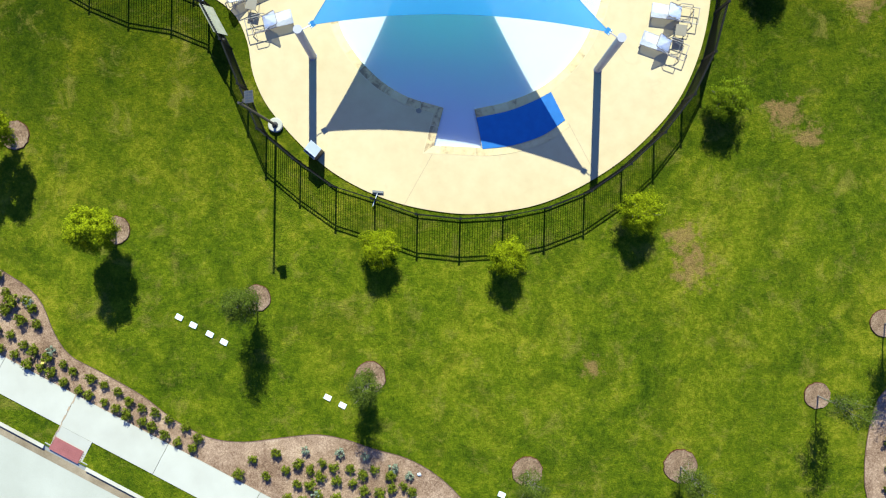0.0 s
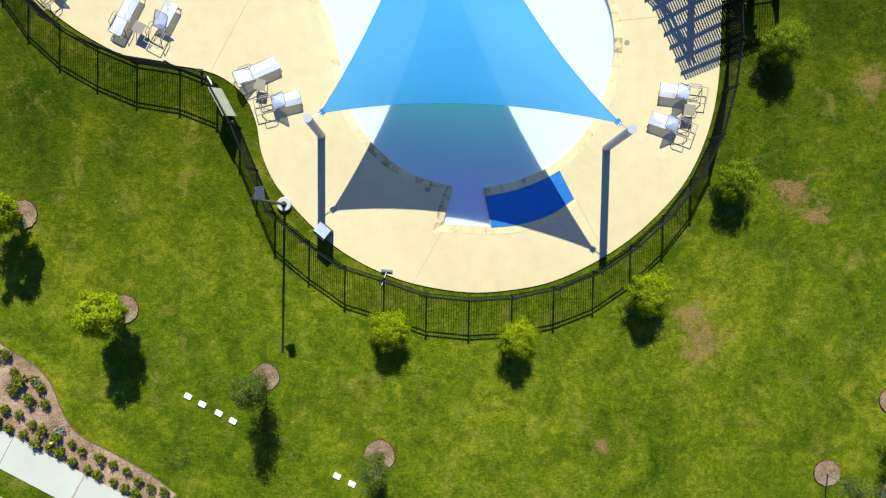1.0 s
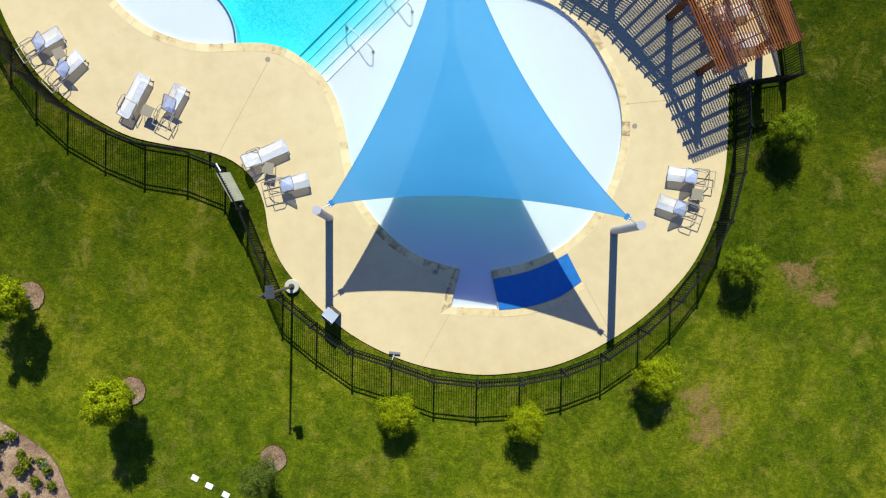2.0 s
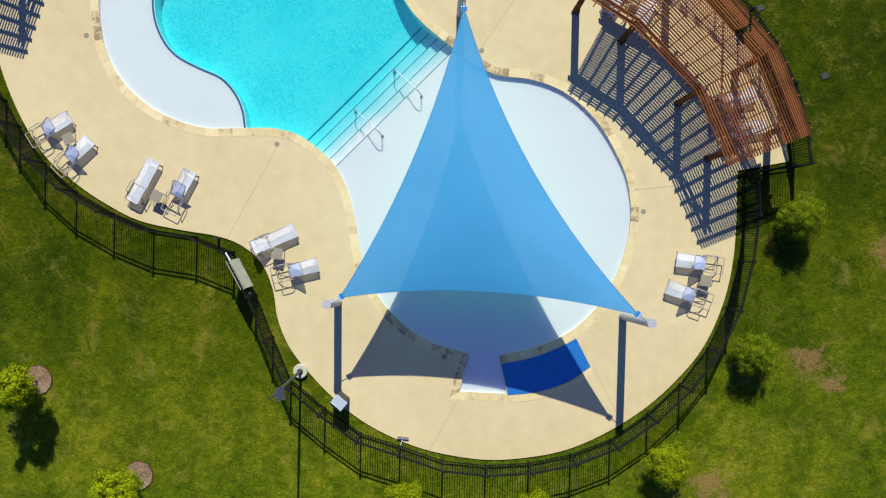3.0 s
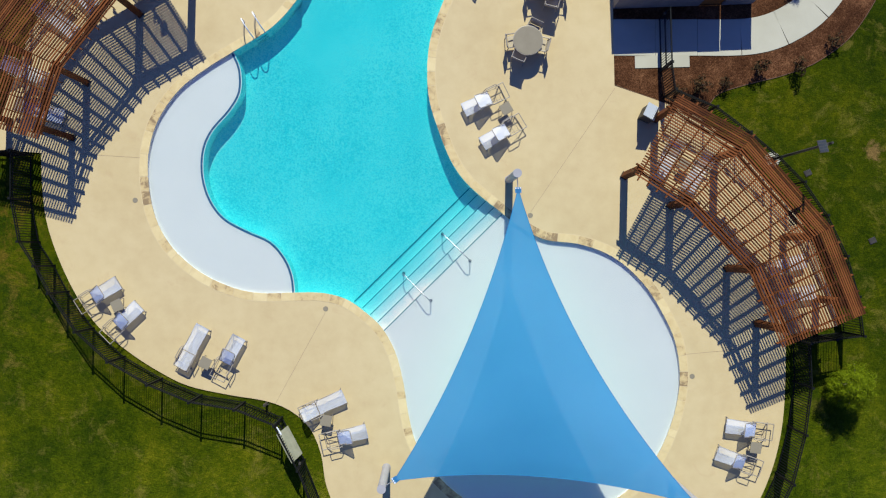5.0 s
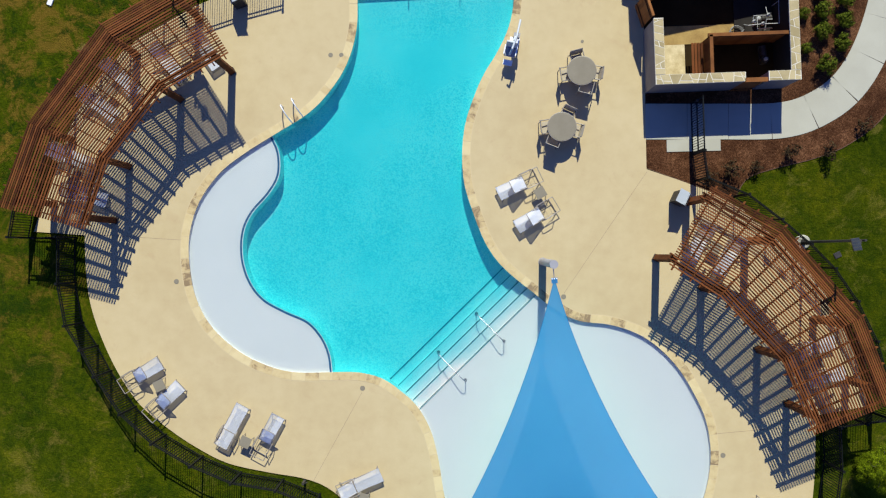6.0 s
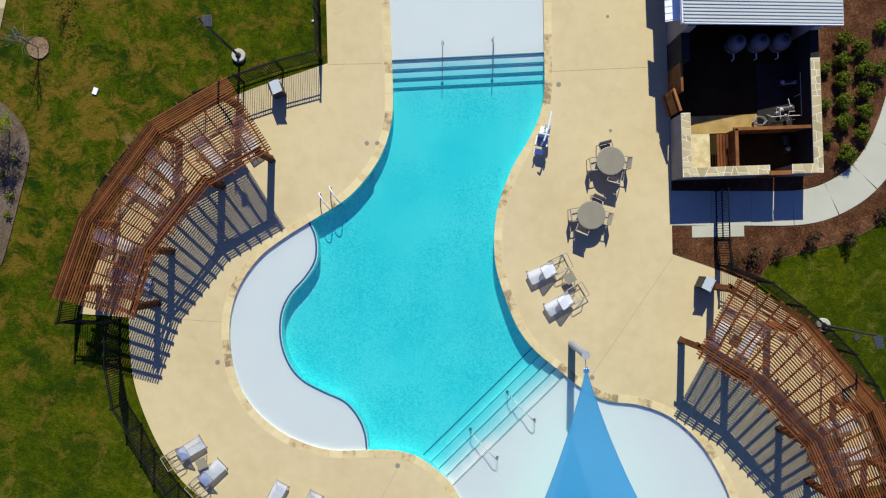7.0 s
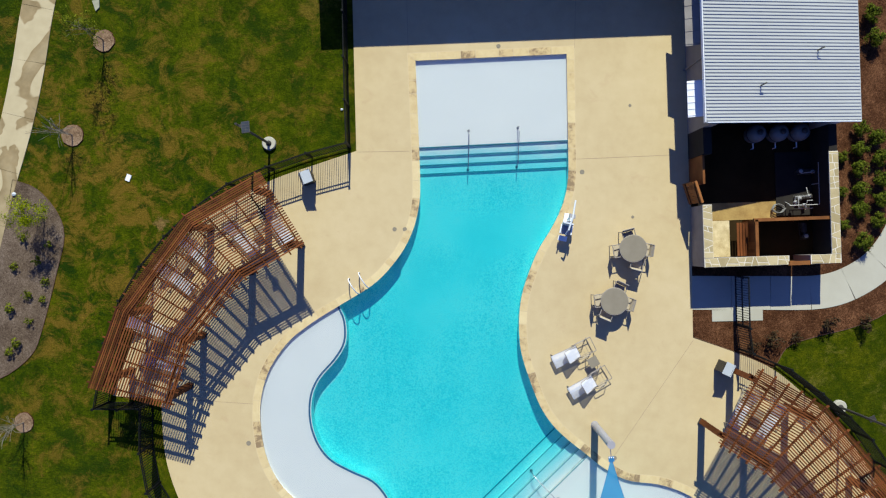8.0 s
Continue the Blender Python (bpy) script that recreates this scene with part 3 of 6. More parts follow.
for a, b in zip(cuts, cuts[1:]):
    part("slab", box(bmesh.new(), (a + b) / 2, -0.76, -0.06, b - a - 0.02, 1.50, 0.12), CONCRETE, sidewalk)
part("ramp", box(bmesh.new(), (RAMP0 + RAMP1) / 2 - 0.02, -2.00, -0.075, RAMP1 - RAMP0, 0.96, 0.10, rx=3.0), CONCRETE, sidewalk)
part("ramp_lip", box(bmesh.new(), (RAMP0 + RAMP1) / 2 - 0.02, -2.66, -0.155, RAMP1 - RAMP0 + 0.5, 0.40, 0.10, rx=23.0), CONCRETE, sidewalk)
bm = bmesh.new()
for k in range(12):
    box(bm, RAMP0 + 0.02 * math.sin(k * 1.9), -0.1 - 0.2 * k, 0.002, 0.05 + 0.03 * math.sin(k * 2.7), 0.21, 0.006)
part("joint_fill", bm, JOINT, sidewalk, "brown silt in the ramp's joint")
pad = part("warning_pad", box(bmesh.new(), (RAMP0 + RAMP1) / 2 - 0.08, -2.36, -0.075, 1.42, 0.62, 0.11, rx=3.0), RED_PAD, sidewalk, "red tactile paver at the kerb ramp")
for k in range(12):
    for j in range(5):
        part("stud", spun(bmesh.new(), [(0.022, 0.0), (0.012, 0.006)], 6), RED_PAD, pad).matrix_basis = pose(RAMP0 + 0.2 + k * 0.115, -2.58 + j * 0.11, -0.018 - (0.48 - 0.11 * j) * 0.05 + 0.02)


def path(name, line, wide, length, material, label, z=-0.01):
    """A pavement in slabs along a plan line."""
    ob = thing(name, pose(0, 0, 0), label, "pavement", kind="structure")
    dense = curve(line, 0.2)
    per = max(2, round(length / 0.2))
    for k in range(0, len(dense) - 1, per):
        piece = dense[k:k + per + 1]
        if len(piece) < 2:
            continue
        loop = ribbon([piece[0].lerp(piece[1], 0.03)] + piece[1:-1] + [piece[-1].lerp(piece[-2], 0.03)], wide)
        part("slab", sheet(bmesh.new(), [loop], z, z - 0.1), material, ob)
    return ob


path("pavement", [(-25.0, 44.0), (-26.2, 39.3), (-26.75, 36.0), (-27.3, 33.4), (-28.2, 30.2), (-29.0, 27.0), (-30.5, 22.0)], 1.5, 2.6, MUD, "tan concrete footpath with brown mud stains")
path("pavement", [(3.83, 25.77), (7.0, 25.77), (9.8, 25.84), (11.5, 26.45), (12.75, 27.5), (13.7, 29.2), (14.4, 31.6), (15.0, 35.0), (15.5, 42.0)], 1.55, 1.9, CONCRETE, "white concrete footpath curving round the pool house", z=-0.004)
solid("pavement", box(bmesh.new(), 5.92, 24.74, -0.06, 2.33, 0.52, 0.12, 1.5), CONCRETE, "narrow white concrete pad beside the gate", "pavement")


def bed(name, loop, material, label, z=-0.02):
    """A planting bed, slightly domed inside its edging."""
    bm = sheet(bmesh.new(), [loop], z, z - 0.1)
    ob = thing(name, pose(0, 0, 0), label, "planting bed", kind="structure")
    part("mulch", bm, material, ob)
    rim = bmesh.new()
    for a, b in zip(loop, loop[1:] + loop[:1]):
        if (a - b).length < 2.5:
            bar(rim, (a.x, a.y, z), (b.x, b.y, z), 0.026, 0.02)
    part("edging", rim, EDGING, ob)
    return ob


BED_SW = [(-27.0, 3.6), (-23.0, 0.6), (-19.4, -1.7), (-18.2, -2.5), (-17.58, -3.24), (-17.1, -4.46), (-16.4, -5.44), (-15.04, -6.18), (-13.33, -7.16), (-11.87, -8.26), (-10.4, -9.0), (-8.93, -9.19), (-7.2, -8.99), (-5.74, -8.86), (-4.52, -9.06), (-3.3, -9.47), (-1.83, -9.89), (-0.6, -10.58), (0.5, -11.6), (2.0, -13.6), (3.0, -16.5)]
bed("mulch_bed", curve(BED_SW, 0.4) + [street(19.0, 0.0), street(-14.5, 0.0)], MULCH, "brown mulch bed planted with shrubs along the pavement")
BED_SE = [(20.5, -5.2), (18.8, -6.8), (18.3, -7.6), (18.0, -9.0), (17.9, -10.3), (18.05, -11.6), (19.0, -14.0), (22.5, -14.5), (25.0, -9.0), (23.0, -5.0)]
bed("mulch_bed", curve(BED_SE, 0.4, True), MULCH, "brown mulch bed with low shrubs in the lawn")
BED_NW = [(-27.45, 30.9), (-26.33, 30.46), (-25.4, 29.4), (-25.07, 28.3), (-25.4, 26.7), (-26.06, 24.1), (-26.6, 22.8), (-28.0, 21.75), (-29.5, 21.6)]
bed("mulch_bed", curve(BED_NW, 0.4) + [Vector((-29.6, 23.0)), Vector((-28.2, 27.0)), Vector((-27.6, 30.0))], MULCH_GREY, "weathered grey mulch bed with small shrubs")
BED_E = [(3.85, 23.76), (4.9, 23.38), (5.9, 23.03), (6.9, 22.62), (7.6, 22.35), (8.0, 23.0), (8.45, 23.42), (9.68, 23.8), (11.24, 24.2), (12.74, 24.85), (14.3, 26.2), (15.7, 29.0), (16.5, 34.0), (17.0, 44.0)]
bed("mulch_bed", curve(BED_E, 0.4) + [Vector((3.60, 44.0)), Vector((3.84, 26.6))], MULCH_DARK, "dark brown mulch bed round the pool house", z=-0.03)

# ---- pool ----
coping_out = offset(pool_loop, 0.34)
pool_deck = solid("pool_deck", sheet(bmesh.new(), [deck_loop, coping_out], 0.0, -0.16), DECK, "tan textured concrete pool deck", "pool deck")
bm = bmesh.new()
rows = [[bm.verts.new((p.x, p.y, z)) for p in pool_loop] for z in (-0.02, FLOOR_Z)]
for k in range(len(pool_loop)):
    j = (k + 1) % len(pool_loop)
    bm.faces.new((rows[0][k], rows[0][j], rows[1][j], rows[1][k]))
pool = thing("swimming_pool", pose(0, 0, 0), "free-form swimming pool with white beach shelves and turquoise water", "pool", kind="structure")
part("pool_wall", bm, PLASTER, pool)
part("pool_floor", box(bmesh.new(), -6.5, 20.0, FLOOR_Z - 0.05, 24, 36, 0.1), PLASTER, pool)


def block(loop, top):
    return sheet(bmesh.new(), [[Vector(p) for p in loop]], top, FLOOR_Z)


def s_line(a, d):
    """A point a metres along the beach shelf's edge and d metres down its steps."""
    return S_EDGE + Vector((0.7116, 0.7026)) * a + S_WAY * d


part("beach_shelf", block([s_line(-3.0, 0), (-9.0, 8.0), (-4.0, 2.6), (5.0, 2.6), (8.3, 8.0), (8.3, 13.5), (4.6, 17.8), s_line(9.5, 0)], SHELF_Z), PLASTER, pool, "white plaster beach entry shelf")
part("sun_shelf", block([(p.x, p.y) for p in shelf_line] + [(-9.75, 14.0), (-14.0, 14.2), (-17.3, 17.5), (-17.3, 22.5), (-14.5, 25.2), (-12.8, 25.9)], SHELF_Z), PLASTER, pool, "white plaster curved sun shelf")
n_of = lambda x, y: (x, y + (x + 8.75) * N_TURN)
part("north_shelf", block([n_of(-9.6, 32.42), n_of(-1.0, 32.42), n_of(-1.0, 37.4), n_of(-9.6, 37.4)], SHELF_Z), PLASTER, pool, "white plaster entry shelf")
for k in range(4):
    top = SHELF_Z - 0.20 * (k + 1)
    if k < 3:
        part("step", block([s_line(-2.2, 0.02 + S_RUN * k), s_line(9.2, 0.02 + S_RUN * k), s_line(9.2, S_RUN * (k + 1)), s_line(-2.2, S_RUN * (k + 1))], top + 0.04 * k), PLASTER, pool)
        y0, y1 = 32.40 - 0.40 * k, 32.40 - 0.40 * (k + 1)
        part("step", block([n_of(-9.4, y0), n_of(-1.1, y0), n_of(-1.1, y1), n_of(-9.4, y1)], SHELF_Z - 0.10 * (k + 1)), PLASTER, pool)
for k in range(4):
    top = SHELF_Z - (0.20 * k - 0.04 * max(0, k - 1))
    a, b = s_line(-0.1, S_RUN * k), s_line(7.1, S_RUN * k)
    part("nosing", bar(bmesh.new(), (a.x, a.y, top), (b.x, b.y, top), 0.034, 0.012), NOSING, pool, "dark blue tile nosing")
    (ax, ay), (bx, by) = n_of(-8.8, 32.42 - 0.40 * k), n_of(-1.85, 32.42 - 0.40 * k)
    part("nosing", bar(bmesh.new(), (ax, ay, SHELF_Z - 0.10 * k), (bx, by, SHELF_Z - 0.10 * k), 0.042, 0.012), NOSING, pool, "dark blue tile nosing")
bm = bmesh.new()
ends = [[bm.verts.new(v) for v in ((x, n_of(x, 31.20)[1], SHELF_Z - 0.39), (x, 19.0, FLOOR_Z), (x, n_of(x, 31.20)[1], FLOOR_Z))] for x in (-9.6, -1.0)]
for i in range(3):
    bm.faces.new((ends[0][i], ends[0][(i + 1) % 3], ends[1][(i + 1) % 3], ends[1][i]))
bm.faces.new(ends[0][::-1]), bm.faces.new(ends[1])
bmesh.ops.recalc_face_normals(bm, faces=bm.faces)
part("floor_slope", bm, PLASTER, pool)
a, b = s_line(-1.5, 4 * S_RUN), s_line(8.2, 4 * S_RUN)
part("nosing", bar(bmesh.new(), (a.x, a.y, FLOOR_Z + 0.02), (b.x, b.y, FLOOR_Z + 0.02), 0.042, 0.03), NOSING, pool, "dark blue tile nosing")
bm = bmesh.new()
for p, q in zip(shelf_line, shelf_line[1:]):
    way = (q - p).normalized()
    bar(bm, (p.x + 0.09 * way.y, p.y - 0.09 * way.x, SHELF_Z), (q.x + 0.09 * way.y, q.y - 0.09 * way.x, SHELF_Z), 0.085, 0.014)
part("nosing", bm, TILE_BLUE, pool, "dark blue tile line along the sun shelf")


def clipped(loop, side):
    """The part of a closed loop on which side() is positive."""
    out = []
    for a, b in zip(loop, loop[1:] + loop[:1]):
        da, db = side(a), side(b)
        if da >= 0:
            out.append(a)
        if (da >= 0) != (db >= 0):
            out.append(a.lerp(b, da / (da - db)))
    return out


south_of = lambda p: -(p - S_EDGE).dot(S_WAY)
north_of = lambda p: p.y - n_of(p.x, 32.42)[1]
i0 = min(range(len(pool_loop)), key=lambda k: (pool_loop[k] - Vector(SHELF_IN[0])).length)
i1 = min(range(len(pool_loop)), key=lambda k: (pool_loop[k] - Vector(SHELF_IN[-1])).length)
without_shelf = pool_loop[:i0] + shelf_line + pool_loop[i1 + 1:]
deep_loop = clipped(clipped(without_shelf, lambda p: -south_of(p)), lambda p: -north_of(p))
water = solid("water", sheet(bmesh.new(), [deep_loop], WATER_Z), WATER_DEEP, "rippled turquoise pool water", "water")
for loop in (clipped(pool_loop, south_of), shelf_line[::-1] + pool_loop[i0 + 1:i1], clipped(pool_loop, north_of)):
    solid("water", sheet(bmesh.new(), [loop], WATER_Z), WATER_CLEAR, "thin clear water over a white shelf", "water")

BLUE_IN = curve([(1.16, 4.80), (2.5, 5.08), (3.6, 5.5), (4.34, 5.89)], 0.2)
BLUE_OUT = curve([(4.95, 4.69), (3.99, 4.04), (2.66, 3.61), (1.43, 3.46)], 0.2)
solid("splash_pad", sheet(bmesh.new(), [BLUE_IN + BLUE_OUT], 0.016, -0.05), PAD_BLUE, "curved royal blue tiled pad beside the beach entry", "pool pad")
solid("pad_border", sheet(bmesh.new(), [ribbon([p + Vector((0.10, -0.16)) for p in BLUE_OUT], 0.28)], 0.010, -0.05), COPING, "flagstone border of the blue pad", "stone border")

joints = thing("deck_joints", pose(0, 0, 0), "thin dark control joints in the pool deck", "joint", kind="structure")
for a, b in (((-10.55, 10.15), (-8.45, 14.0)), ((-1.95, 1.05), (-0.72, 3.25)), ((0.3, 18.3), (3.9, 23.6)), ((6.95, 12.25), (9.6, 12.5)), ((-16.35, 20.6), (-20.4, 20.85)), ((-11.6, 32.2), (-9.2, 32.25)), ((-1.5, 31.9), (2.9, 32.1)), ((5.1, 4.55), (6.2, 2.5)), ((-9.25, 36.9), (-9.45, 44)), ((-1.6, 37.0), (-1.5, 44))):
    part("joint", bar(bmesh.new(), (*a, 0.001), (*b, 0.001), 0.015, 0.006), JOINT, joints)
for x, y, r in ((-16.55, 18.79, 0.11), (-8.43, 14.17, 0.11), (-1.24, 31.31, 0.11), (-9.85, 28.66, 0.10), (-9.38, 28.66, 0.10), (1.09, 29.25, 0.07), (-5.1, 37.08, 0.10), (0.95, 34.37, 0.07), (-1.3, 5.11, 0.12), (7.19, 11.31, 0.11), (0.29, 18.16, 0.11)):
    drain = thing("deck_drain", pose(x, y, 0.0), "round grey drain cover set in the deck", "drain", "deck drains")
    part("rim", spun(bmesh.new(), [(r, -0.01), (r, 0.006), (r * 0.8, 0.008)], 18), TABLE_TOP, drain)
    part("grate", spun(bmesh.new(), [(r * 0.78, 0.0), (r * 0.75, 0.010)], 14), TABLE_TOP, drain)

# ---- sail shade ----
SAIL_L, SAIL_R, SAIL_T = Vector((-5.32, 7.85, 3.22)), Vector((5.92, 7.28, 4.25)), Vector((-0.55, 19.05, 3.05))


def sail_shade():
    top = thing("shade_sail", pose(0.3, 11.0, 0), "large triangular blue shade sail tied between three leaning grey posts", "shade sail")
    base = Vector((0.3, 11.0, 0))
    mids = []
    corners = [SAIL_L, SAIL_R, SAIL_T]
    centre = (SAIL_L + SAIL_R + SAIL_T) / 3
    for k in range(3):
        m = (corners[k] + corners[(k + 1) % 3]) / 2
        inward = (centre - m)
        inward.z = 0
        mids.append(m + inward.normalized() * (0.57, 0.73, 0.52)[k] + Vector((0, 0, (-0.11, -0.45, 0.05)[k])))
    n = 28
    bm = bmesh.new()
    grid = {}

    def edge(k, t):
        a, b, m = corners[k], corners[(k + 1) % 3], mids[k]
        return a * (1 - t) ** 2 + (m * 2 - (a + b) / 2) * 2 * t * (1 - t) + b * t * t

    for i in range(n + 1):
        for j in range(n + 1 - i):
            a, b, c = i / n, j / n, (n - i - j) / n
            # Blend of the three hollow edges.
            p = corners[0] * a + corners[1] * b + corners[2] * c
            for k, (u, v, w) in enumerate(((a, b, c), (b, c, a), (c, a, b))):
                if u + v > 1e-6:
                    t = v / (u + v)
                    line = corners[k] * (1 - t) + corners[(k + 1) % 3] * t
                    p = p + (edge(k, t) - line) * (u + v) ** 2 * (1 - w)
            p = p + Vector((0, 0, 0.35 * (27 * a * b * c)))
            # Faint folds run out of each corner.
            for u, v, w in ((a, b, c), (b, c, a), (c, a, b)):
                if v + w > 1e-6 and v > 0 and w > 0:
                    p = p + Vector((0, 0, 0.07 * u * u * (1 - u) * math.sin(math.pi * 5 * v / (v + w))))
            grid[i, j] = bm.verts.new(p - base)
    for i in range(n):
        for j in range(n - i):
            bm.faces.new((grid[i, j], grid[i + 1, j], grid[i, j + 1]))
            if i + j < n - 1:
                bm.faces.new((grid[i + 1, j], grid[i + 1, j + 1], grid[i, j + 1]))
    cloth = part("canopy", bm, SAIL, top, smooth=True)
    for k in range(3):
        part("hem", tube(bmesh.new(), [edge(k, t / 24) - base + Vector((0, 0, 0.004)) for t in range(25)], 0.011, 6), SAIL, top)
    posts = (((-5.83, 7.42), (-5.76, 7.62, 3.5), 0), ((6.33, 6.85), (6.30, 7.02, 4.5), 1), ((-0.62, 19.68), (-0.59, 19.62, 3.2), 2))
    for (x, y), tip, k in posts:
        foot, head = Vector((x, y, 0)), Vector(tip)
        post = part("post", tube(bmesh.new(), [foot - base, head - base], 0.165, 20), POST_GREY, top, "grey painted steel post")
        part("cap", tube(bmesh.new(), [head - base, head - base + (head - foot).normalized() * 0.03], 0.172, 20), POST_GREY, post)
        part("base_ring", tube(bmesh.new(), [foot - base, foot - base + Vector((0, 0, 0.03))], 0.185, 20), POST_GREY, post)
        ring = corners[k]
        link = head + (foot - head).normalized() * 0.25
        part("turnbuckle", tube(bmesh.new(), [link - base, ring - base], 0.018, 6), CHROME, top, "steel turnbuckle")
        aim = math.degrees(math.atan2(ring.y - centre.y, ring.x - centre.x))
        patch = part("corner_patch", box(bmesh.new(), *(ring - base - Vector((math.cos(radians(aim)), math.sin(radians(aim)), 0)) * 0.07), 0.22, 0.24, 0.016, aim), SAIL, top)
        for side in (-0.09, 0.0, 0.09):
            at = ring - base + Vector((-math.sin(radians(aim)), math.cos(radians(aim)), 0)) * side
            part("corner_bolt", spun(bmesh.new(), [(0.030, at.z + 0.006), (0.022, at.z + 0.03)], 10, at.x, at.y), WHITE_METAL, patch, "bright corner bolt")
    return top


sail_shade()


# ---- fences ----
def fence(line, label, high=1.65, start=True, finish=True):
    """Black steel picket fence through its posts' plan places."""
    p0 = Vector((*line[0], 0))
    top = thing("fence", pose(p0.x, p0.y, -0.05), label, "fence", "pool fence")
    pts = [Vector((*p, 0)) - p0 for p in line]
    for k, p in enumerate(pts):
        if (k == 0 and not start) or (k == len(pts) - 1 and not finish):
            continue
        post = part("post", box(bmesh.new(), p.x, p.y, high / 2 + 0.03, 0.08, 0.08, high + 0.06), BLACK, top)
        part("post_cap", box(bmesh.new(), p.x, p.y, high + 0.07, 0.10, 0.10, 0.03), BLACK, post)
    for a, b in zip(pts, pts[1:]):
        way = (b - a).normalized()
        run = (b - a).length
        panel = part("panel", bmesh.new(), BLACK, top)
        for z, w in ((0.14, 0.035), (high - 0.19, 0.035), (high - 0.03, 0.040)):
            part("rail", bar(bmesh.new(), a + Vector((0, 0, z)), b + Vector((0, 0, z)), 0.036, w), BLACK, panel)
        bm = bmesh.new()
        count = max(2, round(run / 0.108))
        for i in range(1, count):
            p = a + way * (run * i / count)
            bar(bm, p + Vector((0, 0, 0.06)), p + Vector((0, 0, high)), 0.027, 0.027)
        tagged(part("picket_infill", bm, BLACK, panel), kind="stuff")
    return top


FENCE_SW = [(-20.95, 20.7), (-20.95, 18.75), (-20.62, 17.0), (-19.98, 16.0), (-19.39, 14.9), (-18.31, 13.34), (-16.99, 12.13), (-15.38, 11.2), (-13.7, 10.5), (-11.86, 10.2), (-10.27, 9.56)]
FENCE_S = [(-9.31, 7.75), (-8.6, 5.95), (-7.83, 4.13), (-6.38, 2.92), (-4.85, 1.83), (-3.18, 1.3), (-1.36, 0.66), (0.47, 0.47), (2.31, 0.57), (4.1, 0.93), (5.79, 1.59), (7.38, 2.68), (8.75, 3.95), (9.94, 5.49), (10.76, 7.2), (11.27, 9.2), (11.52, 11.1), (11.45, 12.9), (12.5, 13.05), (13.62, 13.2)]
FENCE_E = [(13.62, 13.2), (13.42, 14.80), (12.95, 16.45), (12.15, 18.10), (11.22, 19.45), (10.24, 20.45), (9.03, 21.47), (7.67, 22.5), (6.0, 23.2), (5.85, 24.3)]
FENCE_NW = [(-12.10, 40.2), (-12.06, 38.2), (-12.02, 36.2), (-11.97, 34.3), (-11.90, 32.42), (-13.65, 31.95), (-15.4, 31.35), (-17.1, 30.60), (-18.55, 29.55), (-19.85, 28.30), (-20.95, 26.95), (-21.85, 25.45), (-22.50, 23.60), (-22.98, 20.68), (-21.9, 20.65), (-20.95, 20.7)]
fence(FENCE_SW, "black steel picket fence along the curved deck edge")
fence(FENCE_S, "black steel picket fence round the beach end of the pool")
fence(FENCE_E, "black steel picket fence behind a pergola", start=False)
fence(FENCE_NW, "black steel picket fence behind a pergola and along the lawn", finish=False)


def fence_gate(a, b, board, label):
    """A gate between two posts; board: a solid sheet fixed to its leaf."""
    p0 = Vector((*a, -0.05))
    run = Vector((*b, -0.05)) - p0
    way = run.normalized()
    top = thing("fence_gate", pose(p0.x, p0.y, p0.z), label, "gate")
    frame_bm = bmesh.new()
    for z in (0.14, 0.85, 1.62):
        bar(frame_bm, way * 0.06 + Vector((0, 0, z)), run - way * 0.06 + Vector((0, 0, z)), 0.05, 0.045)
    for d in (way * 0.06, run - way * 0.06):
        bar(frame_bm, d + Vector((0, 0, 0.08)), d + Vector((0, 0, 1.66)), 0.05, 0.05)
    leaf = part("gate_frame", frame_bm, BLACK, top)
    bm = bmesh.new()
    count = round(run.length / 0.11)
    for i in range(1, count):
        bar(bm, way * (run.length * i / count) + Vector((0, 0, 0.1)), way * (run.length * i / count) + Vector((0, 0, 1.64)), 0.019, 0.019)
    tagged(part("picket_infill", bm, BLACK, leaf), kind="stuff")
    side = Vector((-way.y, way.x, 0))
    part("latch", box(bmesh.new(), *(run - way * 0.12 + side * 0.05 + Vector((0, 0, 1.05))), 0.08, 0.08, 0.16), DARK_METAL, top, "black latch box")
    if board:
        bm = bmesh.new()
        turn_z = math.degrees(math.atan2(way.y, way.x))
        mid = run / 2 + side * 0.06 + Vector((0, 0, 1.10))
        bmesh.ops.create_cube(bm, size=1, matrix=Matrix.Translation(mid) @ pose(0, 0, 0, 15, 0, turn_z) @ Matrix.Diagonal((run.length * 0.64, 0.025, 1.05, 1)))
        part("board", bm, BOARD, top, "faded beige sheet board")
        part("closer", tube(bmesh.new(), [mid + side * 0.1 - way * 0.6 + Vector((0, 0, 0.72)), mid + side * 0.1 - way * 0.95 + Vector((0, 0, 0.78))], 0.03, 8), WHITE_METAL, top, "pale gate closer arm")
    return top


fence_gate((-10.27, 9.56), (-9.31, 7.75), True, "black steel gate with a beige board fixed to it")
fence_gate((5.85, 24.3), (5.78, 26.6), False, "black steel gate across the footpath")


